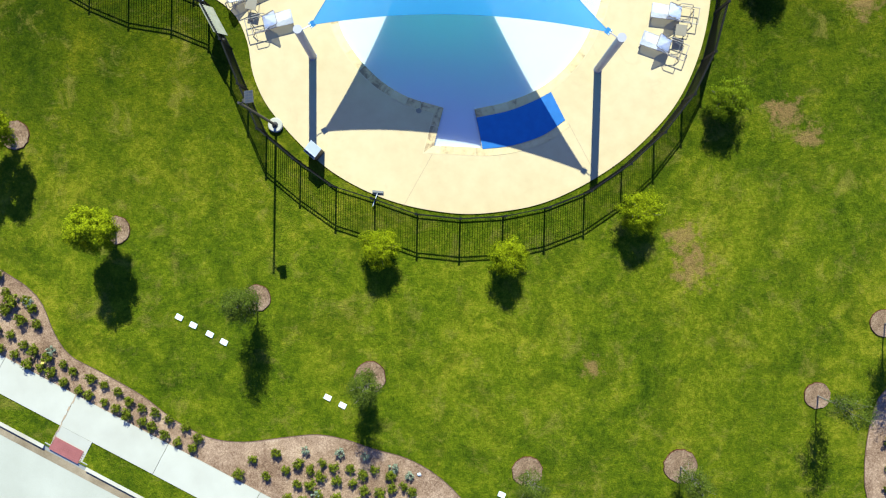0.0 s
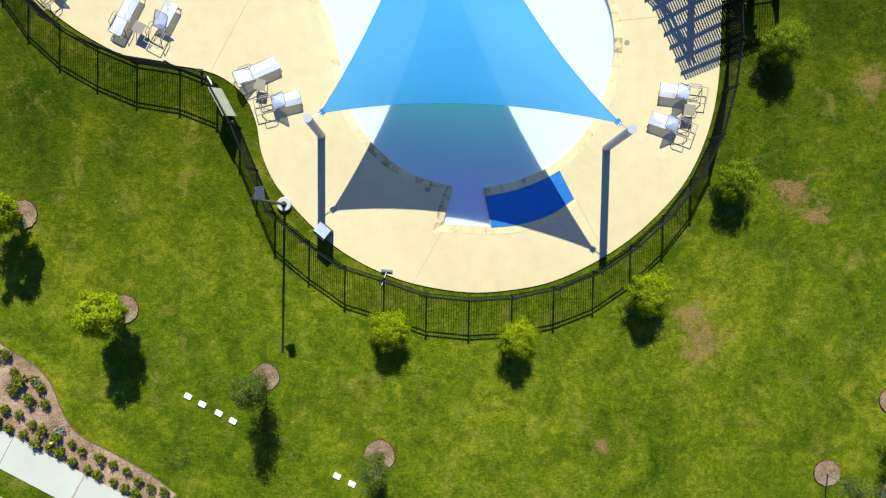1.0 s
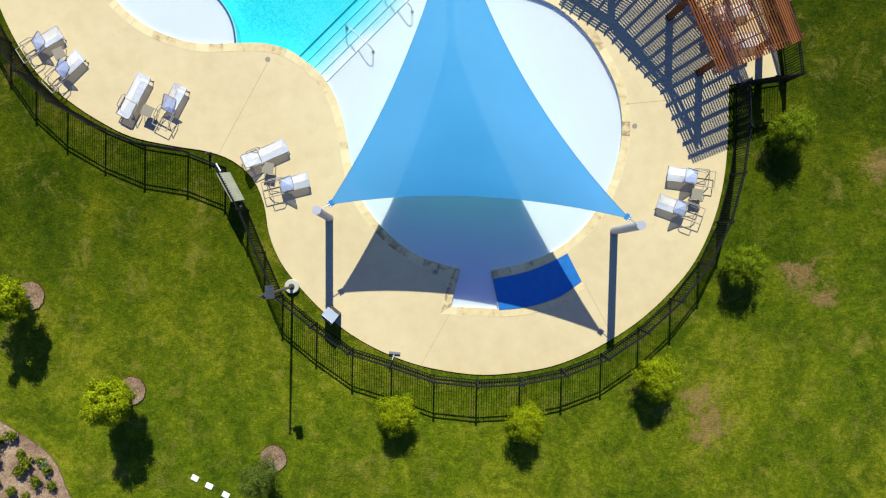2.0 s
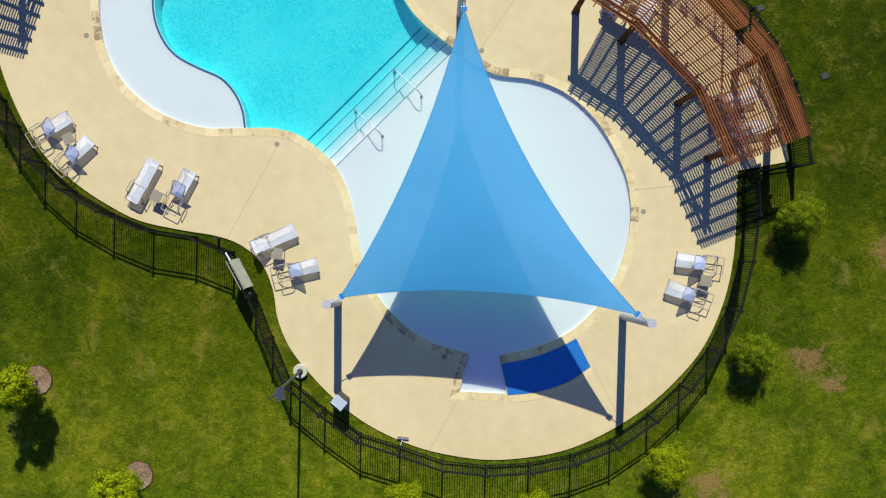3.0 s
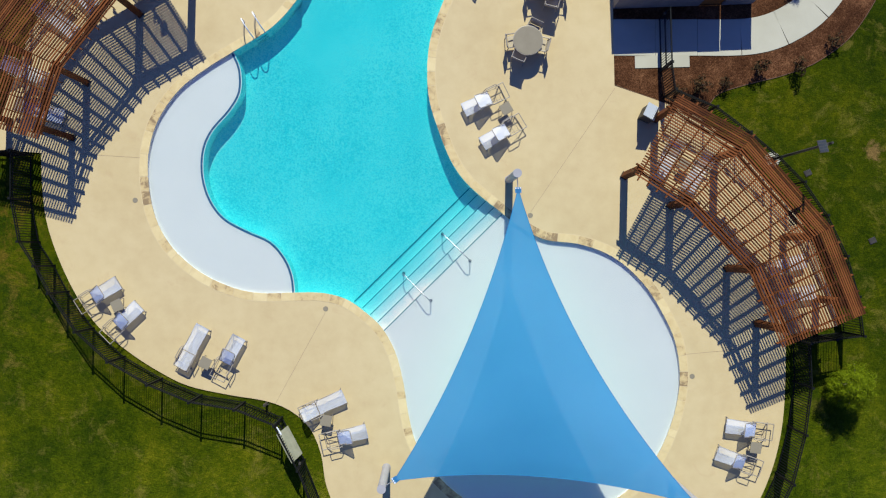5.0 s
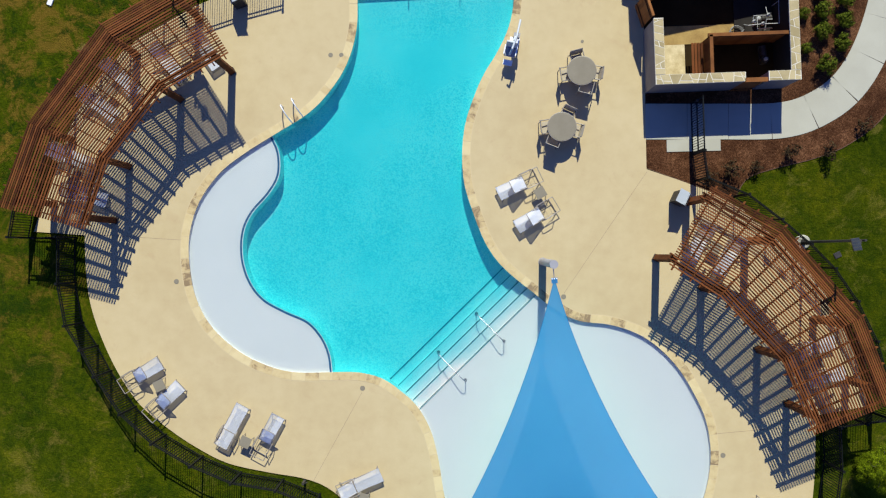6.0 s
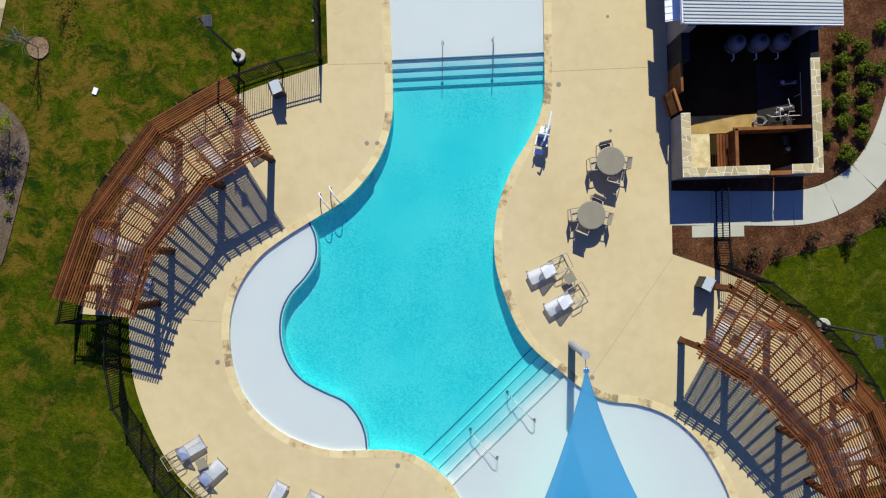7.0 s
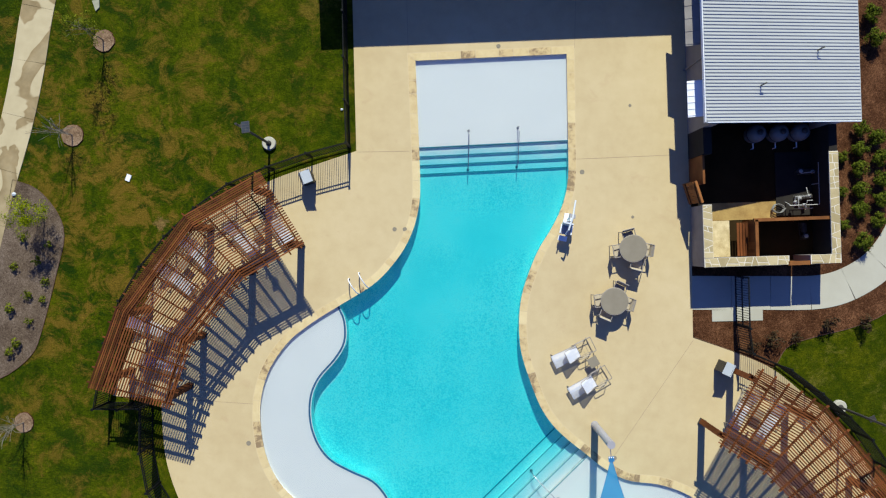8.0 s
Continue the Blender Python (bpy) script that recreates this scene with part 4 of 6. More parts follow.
# ---- pergolas ----
def pergola(inner, outer, feet, label):
    """Three-bay curved pergola: posts, beams, rafters and close slats, by its inner and outer plan lines."""
    z0 = 2.52
    p0 = Vector((*feet[1], 0))
    top = thing("pergola", pose(p0.x, p0.y, 0), label, "pergola", "pergolas")
    I, O, F = ([Vector((*p, 0)) - p0 for p in some] for some in (inner, outer, feet))
    heads = []
    for k in range(4):
        radial = (O[k] - I[k]).normalized()
        back = F[k] + radial * 2.75
        for foot in (F[k], back):
            post = part("post", box(bmesh.new(), foot.x, foot.y, (z0 - 0.0) / 2, 0.24, 0.24, z0, math.degrees(math.atan2(radial.y, radial.x))), WOOD, top)
            part("post_base", box(bmesh.new(), foot.x, foot.y, 0.05, 0.28, 0.28, 0.10, math.degrees(math.atan2(radial.y, radial.x))), DARK_METAL, post)
        heads.append((F[k], back))
    for k in range(3):
        for row in (0, 1):
            a, b = heads[k][row], heads[k + 1][row]
            way = (b - a).normalized()
            side = Vector((-way.y, way.x, 0))
            for s in (-0.10, 0.10):
                part("beam", bar(bmesh.new(), a - way * 0.25 + side * s + Vector((0, 0, z0 + 0.035)), b + way * 0.25 + side * s + Vector((0, 0, z0 + 0.035)), 0.045, 0.185), WOOD, top)
        count = round((O[k + 1] - O[k]).length / 0.66)
        for i in range(count + 1 if k == 2 else count):
            t = i / count
            p, q = I[k].lerp(I[k + 1], t), O[k].lerp(O[k + 1], t)
            radial = (q - p).normalized()
            part("rafter", bar(bmesh.new(), p - radial * 0.26 + Vector((0, 0, z0 + 0.20)), q + radial * 0.12 + Vector((0, 0, z0 + 0.20)), 0.042, 0.14), WOOD, top)
        # Slats lie across the rafters, closer together along the outer edge.
        run = (O[k] - I[k]).length
        d = -0.10
        while d < run:
            t = d / run
            p, q = I[k].lerp(O[k], t), I[k + 1].lerp(O[k + 1], t)
            way = (q - p).normalized()
            lip = 0.22
            a = p - way * (lip if k == 0 else 0.0)
            b = q + way * (lip if k == 2 else 0.0)
            part("slat", bar(bmesh.new(), a + Vector((0, 0, z0 + 0.285)), b + Vector((0, 0, z0 + 0.285)), 0.057, 0.030), WOOD, top)
            d += 0.086 if run - d < 0.62 else 0.114
    return top


pergola([(4.26, 19.62), (6.12, 18.45), (8.57, 15.90), (9.78, 13.14)], [(5.88, 22.62), (8.62, 21.10), (11.66, 17.58), (12.90, 14.42)],
        [(4.29, 19.85), (6.24, 18.58), (8.66, 15.92), (9.92, 13.58)], "curved red-brown timber pergola with close slats over loungers")
pergola([(-13.72, 28.0), (-16.1, 26.62), (-18.35, 23.78), (-19.23, 21.2)], [(-15.54, 30.9), (-18.59, 29.16), (-21.45, 25.24), (-22.56, 22.08)],
        [(-14.14, 27.93), (-16.37, 26.72), (-18.62, 23.80), (-19.24, 21.45)], "curved red-brown timber pergola along the lawn fence")


# ---- lamps ----
def solar_lamp(x, y, high, way, label):
    top = thing("solar_light", pose(x, y, 0), label, "street lamp", "solar lights")
    part("footing", spun(bmesh.new(), [(0.31, -0.3), (0.31, 0.10), (0.28, 0.13)], 28), CONCRETE, top, "round white concrete footing", smooth=False)
    part("base_flange", spun(bmesh.new(), [(0.13, 0.13), (0.13, 0.16), (0.08, 0.22)], 14), DARK_METAL, top)
    pole = part("pole", tube(bmesh.new(), [(0, 0, 0.13), (0, 0, high)], 0.062, 12, 0.045), DARK_METAL, top)
    w = Vector((math.cos(radians(way)), math.sin(radians(way)), 0))
    part("arm", tube(bmesh.new(), [(0, 0, high - 0.25), w * 0.35 + Vector((0, 0, high - 0.05))], 0.03, 8), DARK_METAL, pole)
    part("lamp_head", box(bmesh.new(), w.x * 0.26, w.y * 0.26, high - 0.10, 0.22, 0.14, 0.07, way), DARK_METAL, top)
    tilt = Matrix.Translation(Vector((w.x * 0.44, w.y * 0.44, high + 0.10))) @ pose(0, 0, 0, -14, 0, 8)
    bm = bmesh.new()
    bmesh.ops.create_cube(bm, size=1, matrix=tilt @ Matrix.Diagonal((0.31, 0.47, 0.04, 1)))
    panel = part("solar_panel", bm, DARK_METAL, top, "dark framed solar panel")
    for i in range(2):
        for j in range(4):
            bm = bmesh.new()
            bmesh.ops.create_cube(bm, size=1, matrix=tilt @ Matrix.Translation(((i - 0.5) * 0.146, (j - 1.5) * 0.113, 0.022)) @ Matrix.Diagonal((0.140, 0.096, 0.006, 1)))
            part("cell", bm, PANEL, panel)
    return top


solar_lamp(-7.43, 4.49, 5.6, 25, "dark solar light pole on a white round footing by the fence")
solar_lamp(10.60, 20.55, 4.9, 200, "dark solar light pole on a white round footing behind the pergola")
solar_lamp(-15.62, 32.58, 5.5, -20, "dark solar light pole on a white round footing at the lawn")


# ---- loungers, tables and chairs ----
def lounger(back_angle, seat_material, back_material):
    """Sling lounger with its head towards -y; back_angle: how far its hinged back is lifted (past 90: folded forward over the seat)."""
    top = thing("sun_lounger", pose(0, 0, 0), "", "sun lounger", "sun loungers")
    w, z = 0.29, 0.30
    for s in (-1, 1):
        part("side_rail", tube(bmesh.new(), [(s * w, 1.0, z - 0.02), (s * w, -0.05, z - 0.01), (s * (w + 0.05), -0.25, z), (s * (w + 0.05), -0.98, z)], 0.020, 6), ALU, top)
        part("armrest", tube(bmesh.new(), [(s * (w + 0.05), -0.06, z), (s * (w + 0.06), -0.14, z + 0.19), (s * (w + 0.07), -0.20, z + 0.22), (s * (w + 0.07), -0.62, z + 0.22), (s * (w + 0.06), -0.70, z)], 0.017, 6), ALU, top)
        for y in (0.90, -0.62):
            out = 0.06 if y > 0 else -0.22
            part("leg", tube(bmesh.new(), [(s * w, y, z - 0.02), (s * (w + 0.05), y + out, 0.0)], 0.019, 6), ALU, top)
    for y, lift in ((1.0, -0.02), (-0.22, 0.0), (-0.98, 0.0)):
        part("cross_bar", tube(bmesh.new(), [(-w - (0.05 if y < 0 else 0), y, z + lift), (w + (0.05 if y < 0 else 0), y, z + lift)], 0.018, 6), ALU, top)
    for y in (0.95, -0.82):
        part("foot_bar", tube(bmesh.new(), [(-w - 0.05, y, 0.05), (w + 0.05, y, 0.05)], 0.016, 6), ALU, top)
    wide = (-w - 0.012, -w * 0.55, 0, w * 0.55, w + 0.012)
    bm = bmesh.new()
    rows = [[bm.verts.new((x, y, z + 0.012 - 0.012 * math.cos(x / w * 1.45) - 0.012 * math.sin((y + 0.2) * 2.6))) for x in wide] for y in (1.02, 0.75, 0.5, 0.25, 0.0, -0.20)]
    for a, b in zip(rows, rows[1:]):
        for i in range(4):
            bm.faces.new((a[i], b[i], b[i + 1], a[i + 1]))
    bmesh.ops.solidify(bm, geom=bm.faces, thickness=0.012)
    part("seat_sling", bm, seat_material, top)
    c, s_ = math.cos(radians(back_angle)), math.sin(radians(back_angle))
    at = lambda x, d, lift=0.0: (x, -0.22 - d * c + lift * s_, z + 0.02 + d * s_ + lift * c)
    frame_bm = tube(bmesh.new(), [at(-w, 0), at(-w, 0.70), at(-w + 0.06, 0.75), at(w - 0.06, 0.75), at(w, 0.70), at(w, 0)], 0.018, 6)
    back = part("backrest", frame_bm, ALU, top)
    bm = bmesh.new()
    rows = [[bm.verts.new(at(x, d, -0.015 * math.cos(x / w * 1.5))) for x in wide] for d in (0.02, 0.2, 0.38, 0.56, 0.735)]
    for a, b in zip(rows, rows[1:]):
        for i in range(4):
            bm.faces.new((a[i], b[i], b[i + 1], a[i + 1]))
    bmesh.ops.solidify(bm, geom=bm.faces, thickness=0.012)
    part("back_sling", bm, back_material, back)
    part("prop", tube(bmesh.new(), [at(-w + 0.04, 0.40), (-w + 0.04, -0.62, z - 0.02), (w - 0.04, -0.62, z - 0.02), at(w - 0.04, 0.40)], 0.011, 6), ALU, top)
    return top


def side_table():
    top = thing("side_table", pose(0, 0, 0), "small square taupe side table between loungers", "side table", "side tables")
    part("tabletop", box(bmesh.new(), 0, 0, 0.43, 0.46, 0.46, 0.03), TABLE_TOP, top)
    for x, y in ((-0.19, -0.19), (0.19, -0.19), (0.19, 0.19), (-0.19, 0.19)):
        part("leg", tube(bmesh.new(), [(x, y, 0.42), (x * 1.08, y * 1.08, 0)], 0.016, 6), ALU, top)
    return top


def put(maker_ob, places, label):
    """The first of a kind and its copies; places: rows of x, y and degrees."""
    for k, (x, y, rz) in enumerate(places):
        ob = maker_ob if k == 0 else copy_thing(maker_ob, pose(x, y, 0.0, 0, 0, rz))
        if k == 0:
            maker_ob.matrix_basis = pose(x, y, 0.0, 0, 0, rz)
        tagged(ob, label)


put(lounger(146, SLING, SLING_SHADED), [(-18.00, 14.76, -58), (-16.99, 13.62, -46), (-12.51, 12.11, -28), (-7.63, 8.80, -76), (9.53, 9.13, 82), (9.08, 7.78, 70)], "pale sling lounger with its shaded back folded forward over the seat")
put(lounger(2, SLING, SLING_WHITE), [(-14.04, 12.55, -28)], "white sling lounger lying flat on the deck")
put(lounger(30, SLING, SLING), [(-8.52, 10.10, -66)], "pale sling lounger with low raised back near the gate")
put(lounger(148, SLING, SLING_WHITE), [(-1.65, 23.03, 116), (-0.91, 21.68, 121)], "pale sling lounger with its white back folded forward")
put(lounger(40, SLING, SLING_SLAT_SHADE), [(6.05, 20.52, 153), (7.34, 20.01, 150), (10.89, 16.0, -76), (11.31, 14.77, -80)], "shaded sling lounger under the timber pergola")
put(lounger(36, SLING, SLING_SLAT_SHADE), [(-16.82, 28.27, -138), (-18.87, 27.60, -136), (-19.83, 26.46, -128), (-15.24, 28.89, -146), (-21.06, 24.19, -112), (-20.44, 22.55, -106)], "pale sling lounger in the pergola's striped shade")
put(side_table(), [(-17.12, 14.34, 25), (-13.42, 11.92, -25), (-8.34, 9.51, -10), (9.72, 8.38, -8), (-0.78, 22.64, 30), (6.72, 20.3, 60), (11.1, 15.38, 15), (-16.03, 28.58, 30), (-19.35, 27.03, 45), (-20.75, 23.37, 65)], "small square taupe side table between loungers")


def dining_table():
    top = thing("round_table", pose(0, 0, 0), "round taupe patio table", "table", "patio tables")
    part("tabletop", spun(bmesh.new(), [(0.03, 0.70), (0.56, 0.70), (0.61, 0.715), (0.61, 0.74), (0.58, 0.75), (0.03, 0.75)], 40), TABLE_TOP, top)
    part("rim", tube(bmesh.new(), [(0.61 * math.cos(k * 0.1571), 0.61 * math.sin(k * 0.1571), 0.73) for k in range(41)], 0.018, 6), ALU, top)
    for k in range(4):
        a = radians(45 + 90 * k)
        part("leg", tube(bmesh.new(), [(0.38 * math.cos(a), 0.38 * math.sin(a), 0.70), (0.46 * math.cos(a), 0.46 * math.sin(a), 0)], 0.022, 8), ALU, top)
    return top


def patio_chair():
    """Sling armchair facing +y."""
    top = thing("patio_chair", pose(0, 0, 0), "", "chair", "patio chairs")
    part("seat", box(bmesh.new(), 0, 0.02, 0.43, 0.48, 0.48, 0.025, rx=3), CHAIR_GREY, top)
    part("backrest", box(bmesh.new(), 0, -0.30, 0.64, 0.48, 0.025, 0.42, rx=14), CHAIR_GREY, top)
    for s in (-1, 1):
        part("armrest", tube(bmesh.new(), [(s * 0.28, -0.30, 0.66), (s * 0.29, 0.24, 0.64)], 0.022, 6), ALU, top)
        part("back_post", tube(bmesh.new(), [(s * 0.26, -0.24, 0.42), (s * 0.26, -0.34, 0.85)], 0.018, 6), ALU, top)
        part("leg", tube(bmesh.new(), [(s * 0.29, 0.24, 0.64), (s * 0.27, 0.26, 0)], 0.018, 6), ALU, top)
        part("leg", tube(bmesh.new(), [(s * 0.28, -0.26, 0.64), (s * 0.27, -0.30, 0)], 0.018, 6), ALU, top)
    part("top_rail", tube(bmesh.new(), [(-0.26, -0.34, 0.85), (0.26, -0.34, 0.85)], 0.018, 6), ALU, top)
    return top


put(dining_table(), [(0.94, 27.80, 0), (0.10, 25.42, 20)], "round taupe patio table on the tan deck")
put(patio_chair(), [(0.79, 28.33, 195), (0.36, 27.70, -80), (1.49, 27.75, 82), (1.16, 27.16, -15), (0.34, 25.94, 155), (-0.48, 25.45, -82), (0.65, 25.32, 75), (-0.20, 24.92, -22)], "grey-brown sling patio chair drawn up to a round table")


# ---- bins, rails, lift ----
def litter_bin(x, y, rz, roof):
    top = thing("litter_bin", pose(x, y, 0, 0, 0, rz), "tall dark litter bin with a pale hooded lid", "litter bin", "litter bins")
    body = bmesh.new()
    for i in range(9):
        for s in (-1, 1):
            box(body, -0.26 + i * 0.065, s * 0.28, 0.48, 0.05, 0.025, 0.88)
            box(body, s * 0.28, -0.26 + i * 0.065, 0.48, 0.025, 0.05, 0.88)
    part("slats", body, DARK_METAL, top)
    part("liner", box(bmesh.new(), 0, 0, 0.47, 0.52, 0.52, 0.86), DARK_METAL, top)
    part("base", box(bmesh.new(), 0, 0, 0.02, 0.56, 0.56, 0.04), DARK_METAL, top)
    lid = part("hood", box(bmesh.new(), 0, 0.09, 1.12, 0.66, 0.50, 0.03, rx=14), roof, top, "pale sloping hood")
    part("hood_front", box(bmesh.new(), 0, -0.235, 1.01, 0.66, 0.24, 0.025, rx=56), roof, lid)
    part("slot", box(bmesh.new(), 0, -0.25, 1.02, 0.46, 0.10, 0.016, rx=56), DARK_METAL, lid, "dark slot in the hood")
    for s in (-1, 1):
        part("hood_side", box(bmesh.new(), s * 0.30, 0, 1.0, 0.02, 0.50, 0.16), DARK_METAL, top)
    return top


for spot in ((-5.68, 3.32, -40, HOOD), (5.18, 22.40, 65, HOOD), (-13.78, 30.95, -70, HOOD)):
    litter_bin(*spot).scale = (0.86, 0.86, 0.95)


def arched_rail(a, b, label, high=0.64):
    """A stainless rail from a shelf down a flight of steps."""
    a, b = Vector(a), Vector(b)
    p0 = Vector((a.x, a.y, a.z))
    way = Vector((b.x - a.x, b.y - a.y, 0))
    pts = [(0, 0, 0), (0, 0, 0.5), way * 0.03 + Vector((0, 0, high - 0.08)), way * 0.10 + Vector((0, 0, high)), way * 0.25 + Vector((0, 0, high)), way * 0.85 + Vector((0, 0, high - 0.32)), way * 0.97 + Vector((0, 0, high - 0.42)), way * 1.0 + Vector((0, 0, high - 0.55)), way + Vector((0, 0, b.z - a.z))]
    top = thing("handrail", pose(*p0), label, "handrail", "pool handrails")
    dense = [Vector((p.x, p.y, p.z)) for p in curve([Vector(p) for p in pts], 0.08)]
    part("rail", tube(bmesh.new(), dense, 0.018, 8), CHROME, top, smooth=True)
    for q in (Vector((0, 0, 0.01)), way + Vector((0, 0, b.z - a.z + 0.01))):
        part("escutcheon", spun(bmesh.new(), [(0.07, 0.0), (0.06, 0.02)], 12, q.x, q.y), CHROME, top).location.z = q.z
    return top


arched_rail((-2.28, 16.22, SHELF_Z), (-3.46, 17.38, SHELF_Z - 0.48), "stainless steel pool handrail on the beach steps")
arched_rail((-3.95, 14.52, SHELF_Z), (-5.14, 15.67, SHELF_Z - 0.48), "stainless steel pool handrail on the beach steps")
arched_rail((-6.45, 33.2, SHELF_Z), (-6.47, 31.45, SHELF_Z - 0.30), "stainless steel pool handrail on the entry steps")
arched_rail((-4.18, 33.35, SHELF_Z), (-4.20, 31.58, SHELF_Z - 0.30), "stainless steel pool handrail on the entry steps")

ladder = thing("pool_ladder", pose(-11.47, 26.17, 0.0, 0, 0, 31), "stainless steel pool ladder with two grab rails", "pool ladder")
for s in (-0.27, 0.27):
    part("grab_rail", tube(bmesh.new(), curve([Vector((s, 0.42, 0)), Vector((s, 0.42, 0.45)), Vector((s, 0.30, 0.72)), Vector((s, 0.08, 0.78)), Vector((s, -0.20, 0.62)), Vector((s, -0.36, 0.25)), Vector((s, -0.40, -0.9))], 0.06), 0.024, 8), WHITE_METAL, ladder, smooth=True)
for z in (-0.35, -0.62, -0.88):
    part("rung", box(bmesh.new(), 0, -0.40, z, 0.54, 0.09, 0.03), WHITE_METAL, ladder)

lift = thing("pool_lift", pose(-2.02, 28.75, 0, 0, 0, -12), "white and grey pool access lift at the water's edge", "pool lift")
part("base", box(bmesh.new(), 0.05, 0.35, 0.06, 0.42, 0.62, 0.12), WHITE_METAL, lift)
part("mast", box(bmesh.new(), 0.05, 0.35, 0.6, 0.13, 0.15, 1.0), WHITE_METAL, lift)
part("arm", tube(bmesh.new(), [(0.1, 1.25, 0.75), (0.08, 0.4, 1.12), (0.0, -0.15, 1.2), (-0.05, -0.35, 0.95)], 0.04, 8), HOOD, lift)
seat = part("seat", box(bmesh.new(), -0.05, -0.12, 0.62, 0.46, 0.44, 0.07), POST_GREY, lift, "grey plastic seat")
part("backrest", box(bmesh.new(), -0.05, 0.12, 0.90, 0.46, 0.06, 0.5, rx=-8), HOOD, seat)
for s in (-1, 1):
    part("armrest", box(bmesh.new(), -0.05 + s * 0.25, -0.12, 0.82, 0.05, 0.4, 0.05), WHITE_METAL, seat)
part("footrest", box(bmesh.new(), -0.05, -0.52, 0.30, 0.40, 0.24, 0.03), WHITE_METAL, lift)
part("battery_box", box(bmesh.new(), 0.08, 0.52, 0.85, 0.26, 0.18, 0.3), POST_GREY, lift)

# ---- pool house: open equipment yard and roofed wing ----
house = thing("pool_house", pose(3.82, 27.0, 0, 0, 0, 2.1), "stone-walled pool house with an open equipment yard and a metal-roofed wing", "building")
WALL_H, T = 1.66, 0.36


def wall(x0, y0, x1, y1, high=WALL_H, material=GREY_SIDING, label="", name="wall", z0=-0.1):
    return part(name, box(bmesh.new(), (x0 + x1) / 2, (y0 + y1) / 2, (high + z0) / 2, x1 - x0, y1 - y0, high - z0), material, house, label)


W, E, N = 0.0, 5.93, 6.05
# East, inner and back walls have the yard's shade in their colour.
wall(W, 0, 3.66, T), wall(4.64, 0, E, T), wall(W, T, T, 2.70), wall(E - T, T, E, 4.85, WALL_H, SHADED_STUCCO)
wall(W, 4.9, T, N, 2.0, SHADED_STUCCO), wall(E - T, 4.85, E, N, 1.7, SHADED_STUCCO)
wall(T, N + 0.9, E - T, N + 1.1, 2.3, SHADED_STUCCO, "shaded back wall under the roof")
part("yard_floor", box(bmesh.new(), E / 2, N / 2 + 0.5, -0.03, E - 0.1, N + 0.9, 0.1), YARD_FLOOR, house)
part("floor_slab", box(bmesh.new(), 1.06, 1.20, 0.045, 1.38, 1.66, 0.06), YARD_PALE, house, "pale slab in the yard's corner")

# Added strip that paints the floor brighter where sun reaches it.
part("sand_patch", box(bmesh.new(), 2.15, 2.44, 0.035, 3.58, 0.80, 0.04), YARD_SUNLIT, house, "sunlit strip of the yard floor")


def wall_cap(x0, y0, x1, y1, seed):
    """Irregular flagstones bedded in pale mortar along a wall's head."""
    cap = part("wall_cap", box(bmesh.new(), (x0 + x1) / 2, (y0 + y1) / 2, WALL_H + 0.03, x1 - x0 + 0.04, y1 - y0 + 0.04, 0.06), CAP_MORTAR, house, "mortar bed of the stone cap")
    rng = random.Random(seed)
    along = x1 - x0 > y1 - y0
    a, b = (x0, x1) if along else (y0, y1)
    lo, hi = (y0, y1) if along else (x0, x1)
    lo, hi = lo - 0.01, hi + 0.01
    d, lean0 = a, 0.0
    while d < b - 0.05:
        e = min(b, d + rng.uniform(0.20, 0.46))
        lean1 = rng.uniform(-0.10, 0.10) if e < b else 0.0
        quad = [(d + lean0 + 0.016, lo), (e + lean1 - 0.016, lo), (e - lean1 - 0.016, hi), (d - lean0 + 0.016, hi)]
        cut = rng.uniform(0.3, 0.7)
        pieces = [quad]
        if rng.random() < 0.55:
            m0 = (quad[0][0] * (1 - cut) + quad[3][0] * cut, lo + (hi - lo) * cut)
            m1 = (quad[1][0] * (1 - cut * 0.8) + quad[2][0] * cut * 0.8, lo + (hi - lo) * cut * 0.8)
            pieces = [[quad[0], quad[1], (m1[0], m1[1] - 0.016), (m0[0], m0[1] - 0.016)], [(m0[0], m0[1] + 0.016), (m1[0], m1[1] + 0.016), quad[2], quad[3]]]
        for q in pieces:
            loop = [Vector(p) if along else Vector((p[1], p[0])) for p in q]
            part("cap_stone", sheet(bmesh.new(), [loop], WALL_H + 0.063 + rng.uniform(0, 0.006), WALL_H + 0.05), STONE, cap)
        d, lean0 = e, lean1


wall_cap(W, 0, 3.66, T, 1), wall_cap(4.64, 0, E, T, 2), wall_cap(W, T + 0.02, T, 2.70, 3), wall_cap(E - T, T + 0.02, E, 4.85, 4)

# Timber gate leaves and the slatted screen inside the yard.
gate = part("yard_gate", box(bmesh.new(), 4.11, 0.06, 0.86, 0.94, 0.06, 1.6), WOOD_GATE, house, "cedar yard gate")
part("gate_cap", box(bmesh.new(), 4.11, 0.04, 1.69, 0.96, 0.18, 0.06), WOOD_GATE, gate)
door = thing("yard_door", pose(3.68, 29.80, 0, 0, 0, 108), "orange-brown cedar yard door standing open", "door")
for k in range(6):
    part("board", box(bmesh.new(), 0.10 + k * 0.165, 0, 0.90, 0.155, 0.04, 1.7), WOOD_GATE, door)
for z in (0.4, 1.5):
    part("ledge", box(bmesh.new(), 0.5, 0.05, z, 0.98, 0.05, 0.14), WOOD_GATE, door)
part("top_rail", box(bmesh.new(), 0.5, 0.0, 1.78, 1.0, 0.10, 0.08), WOOD_GATE, door)
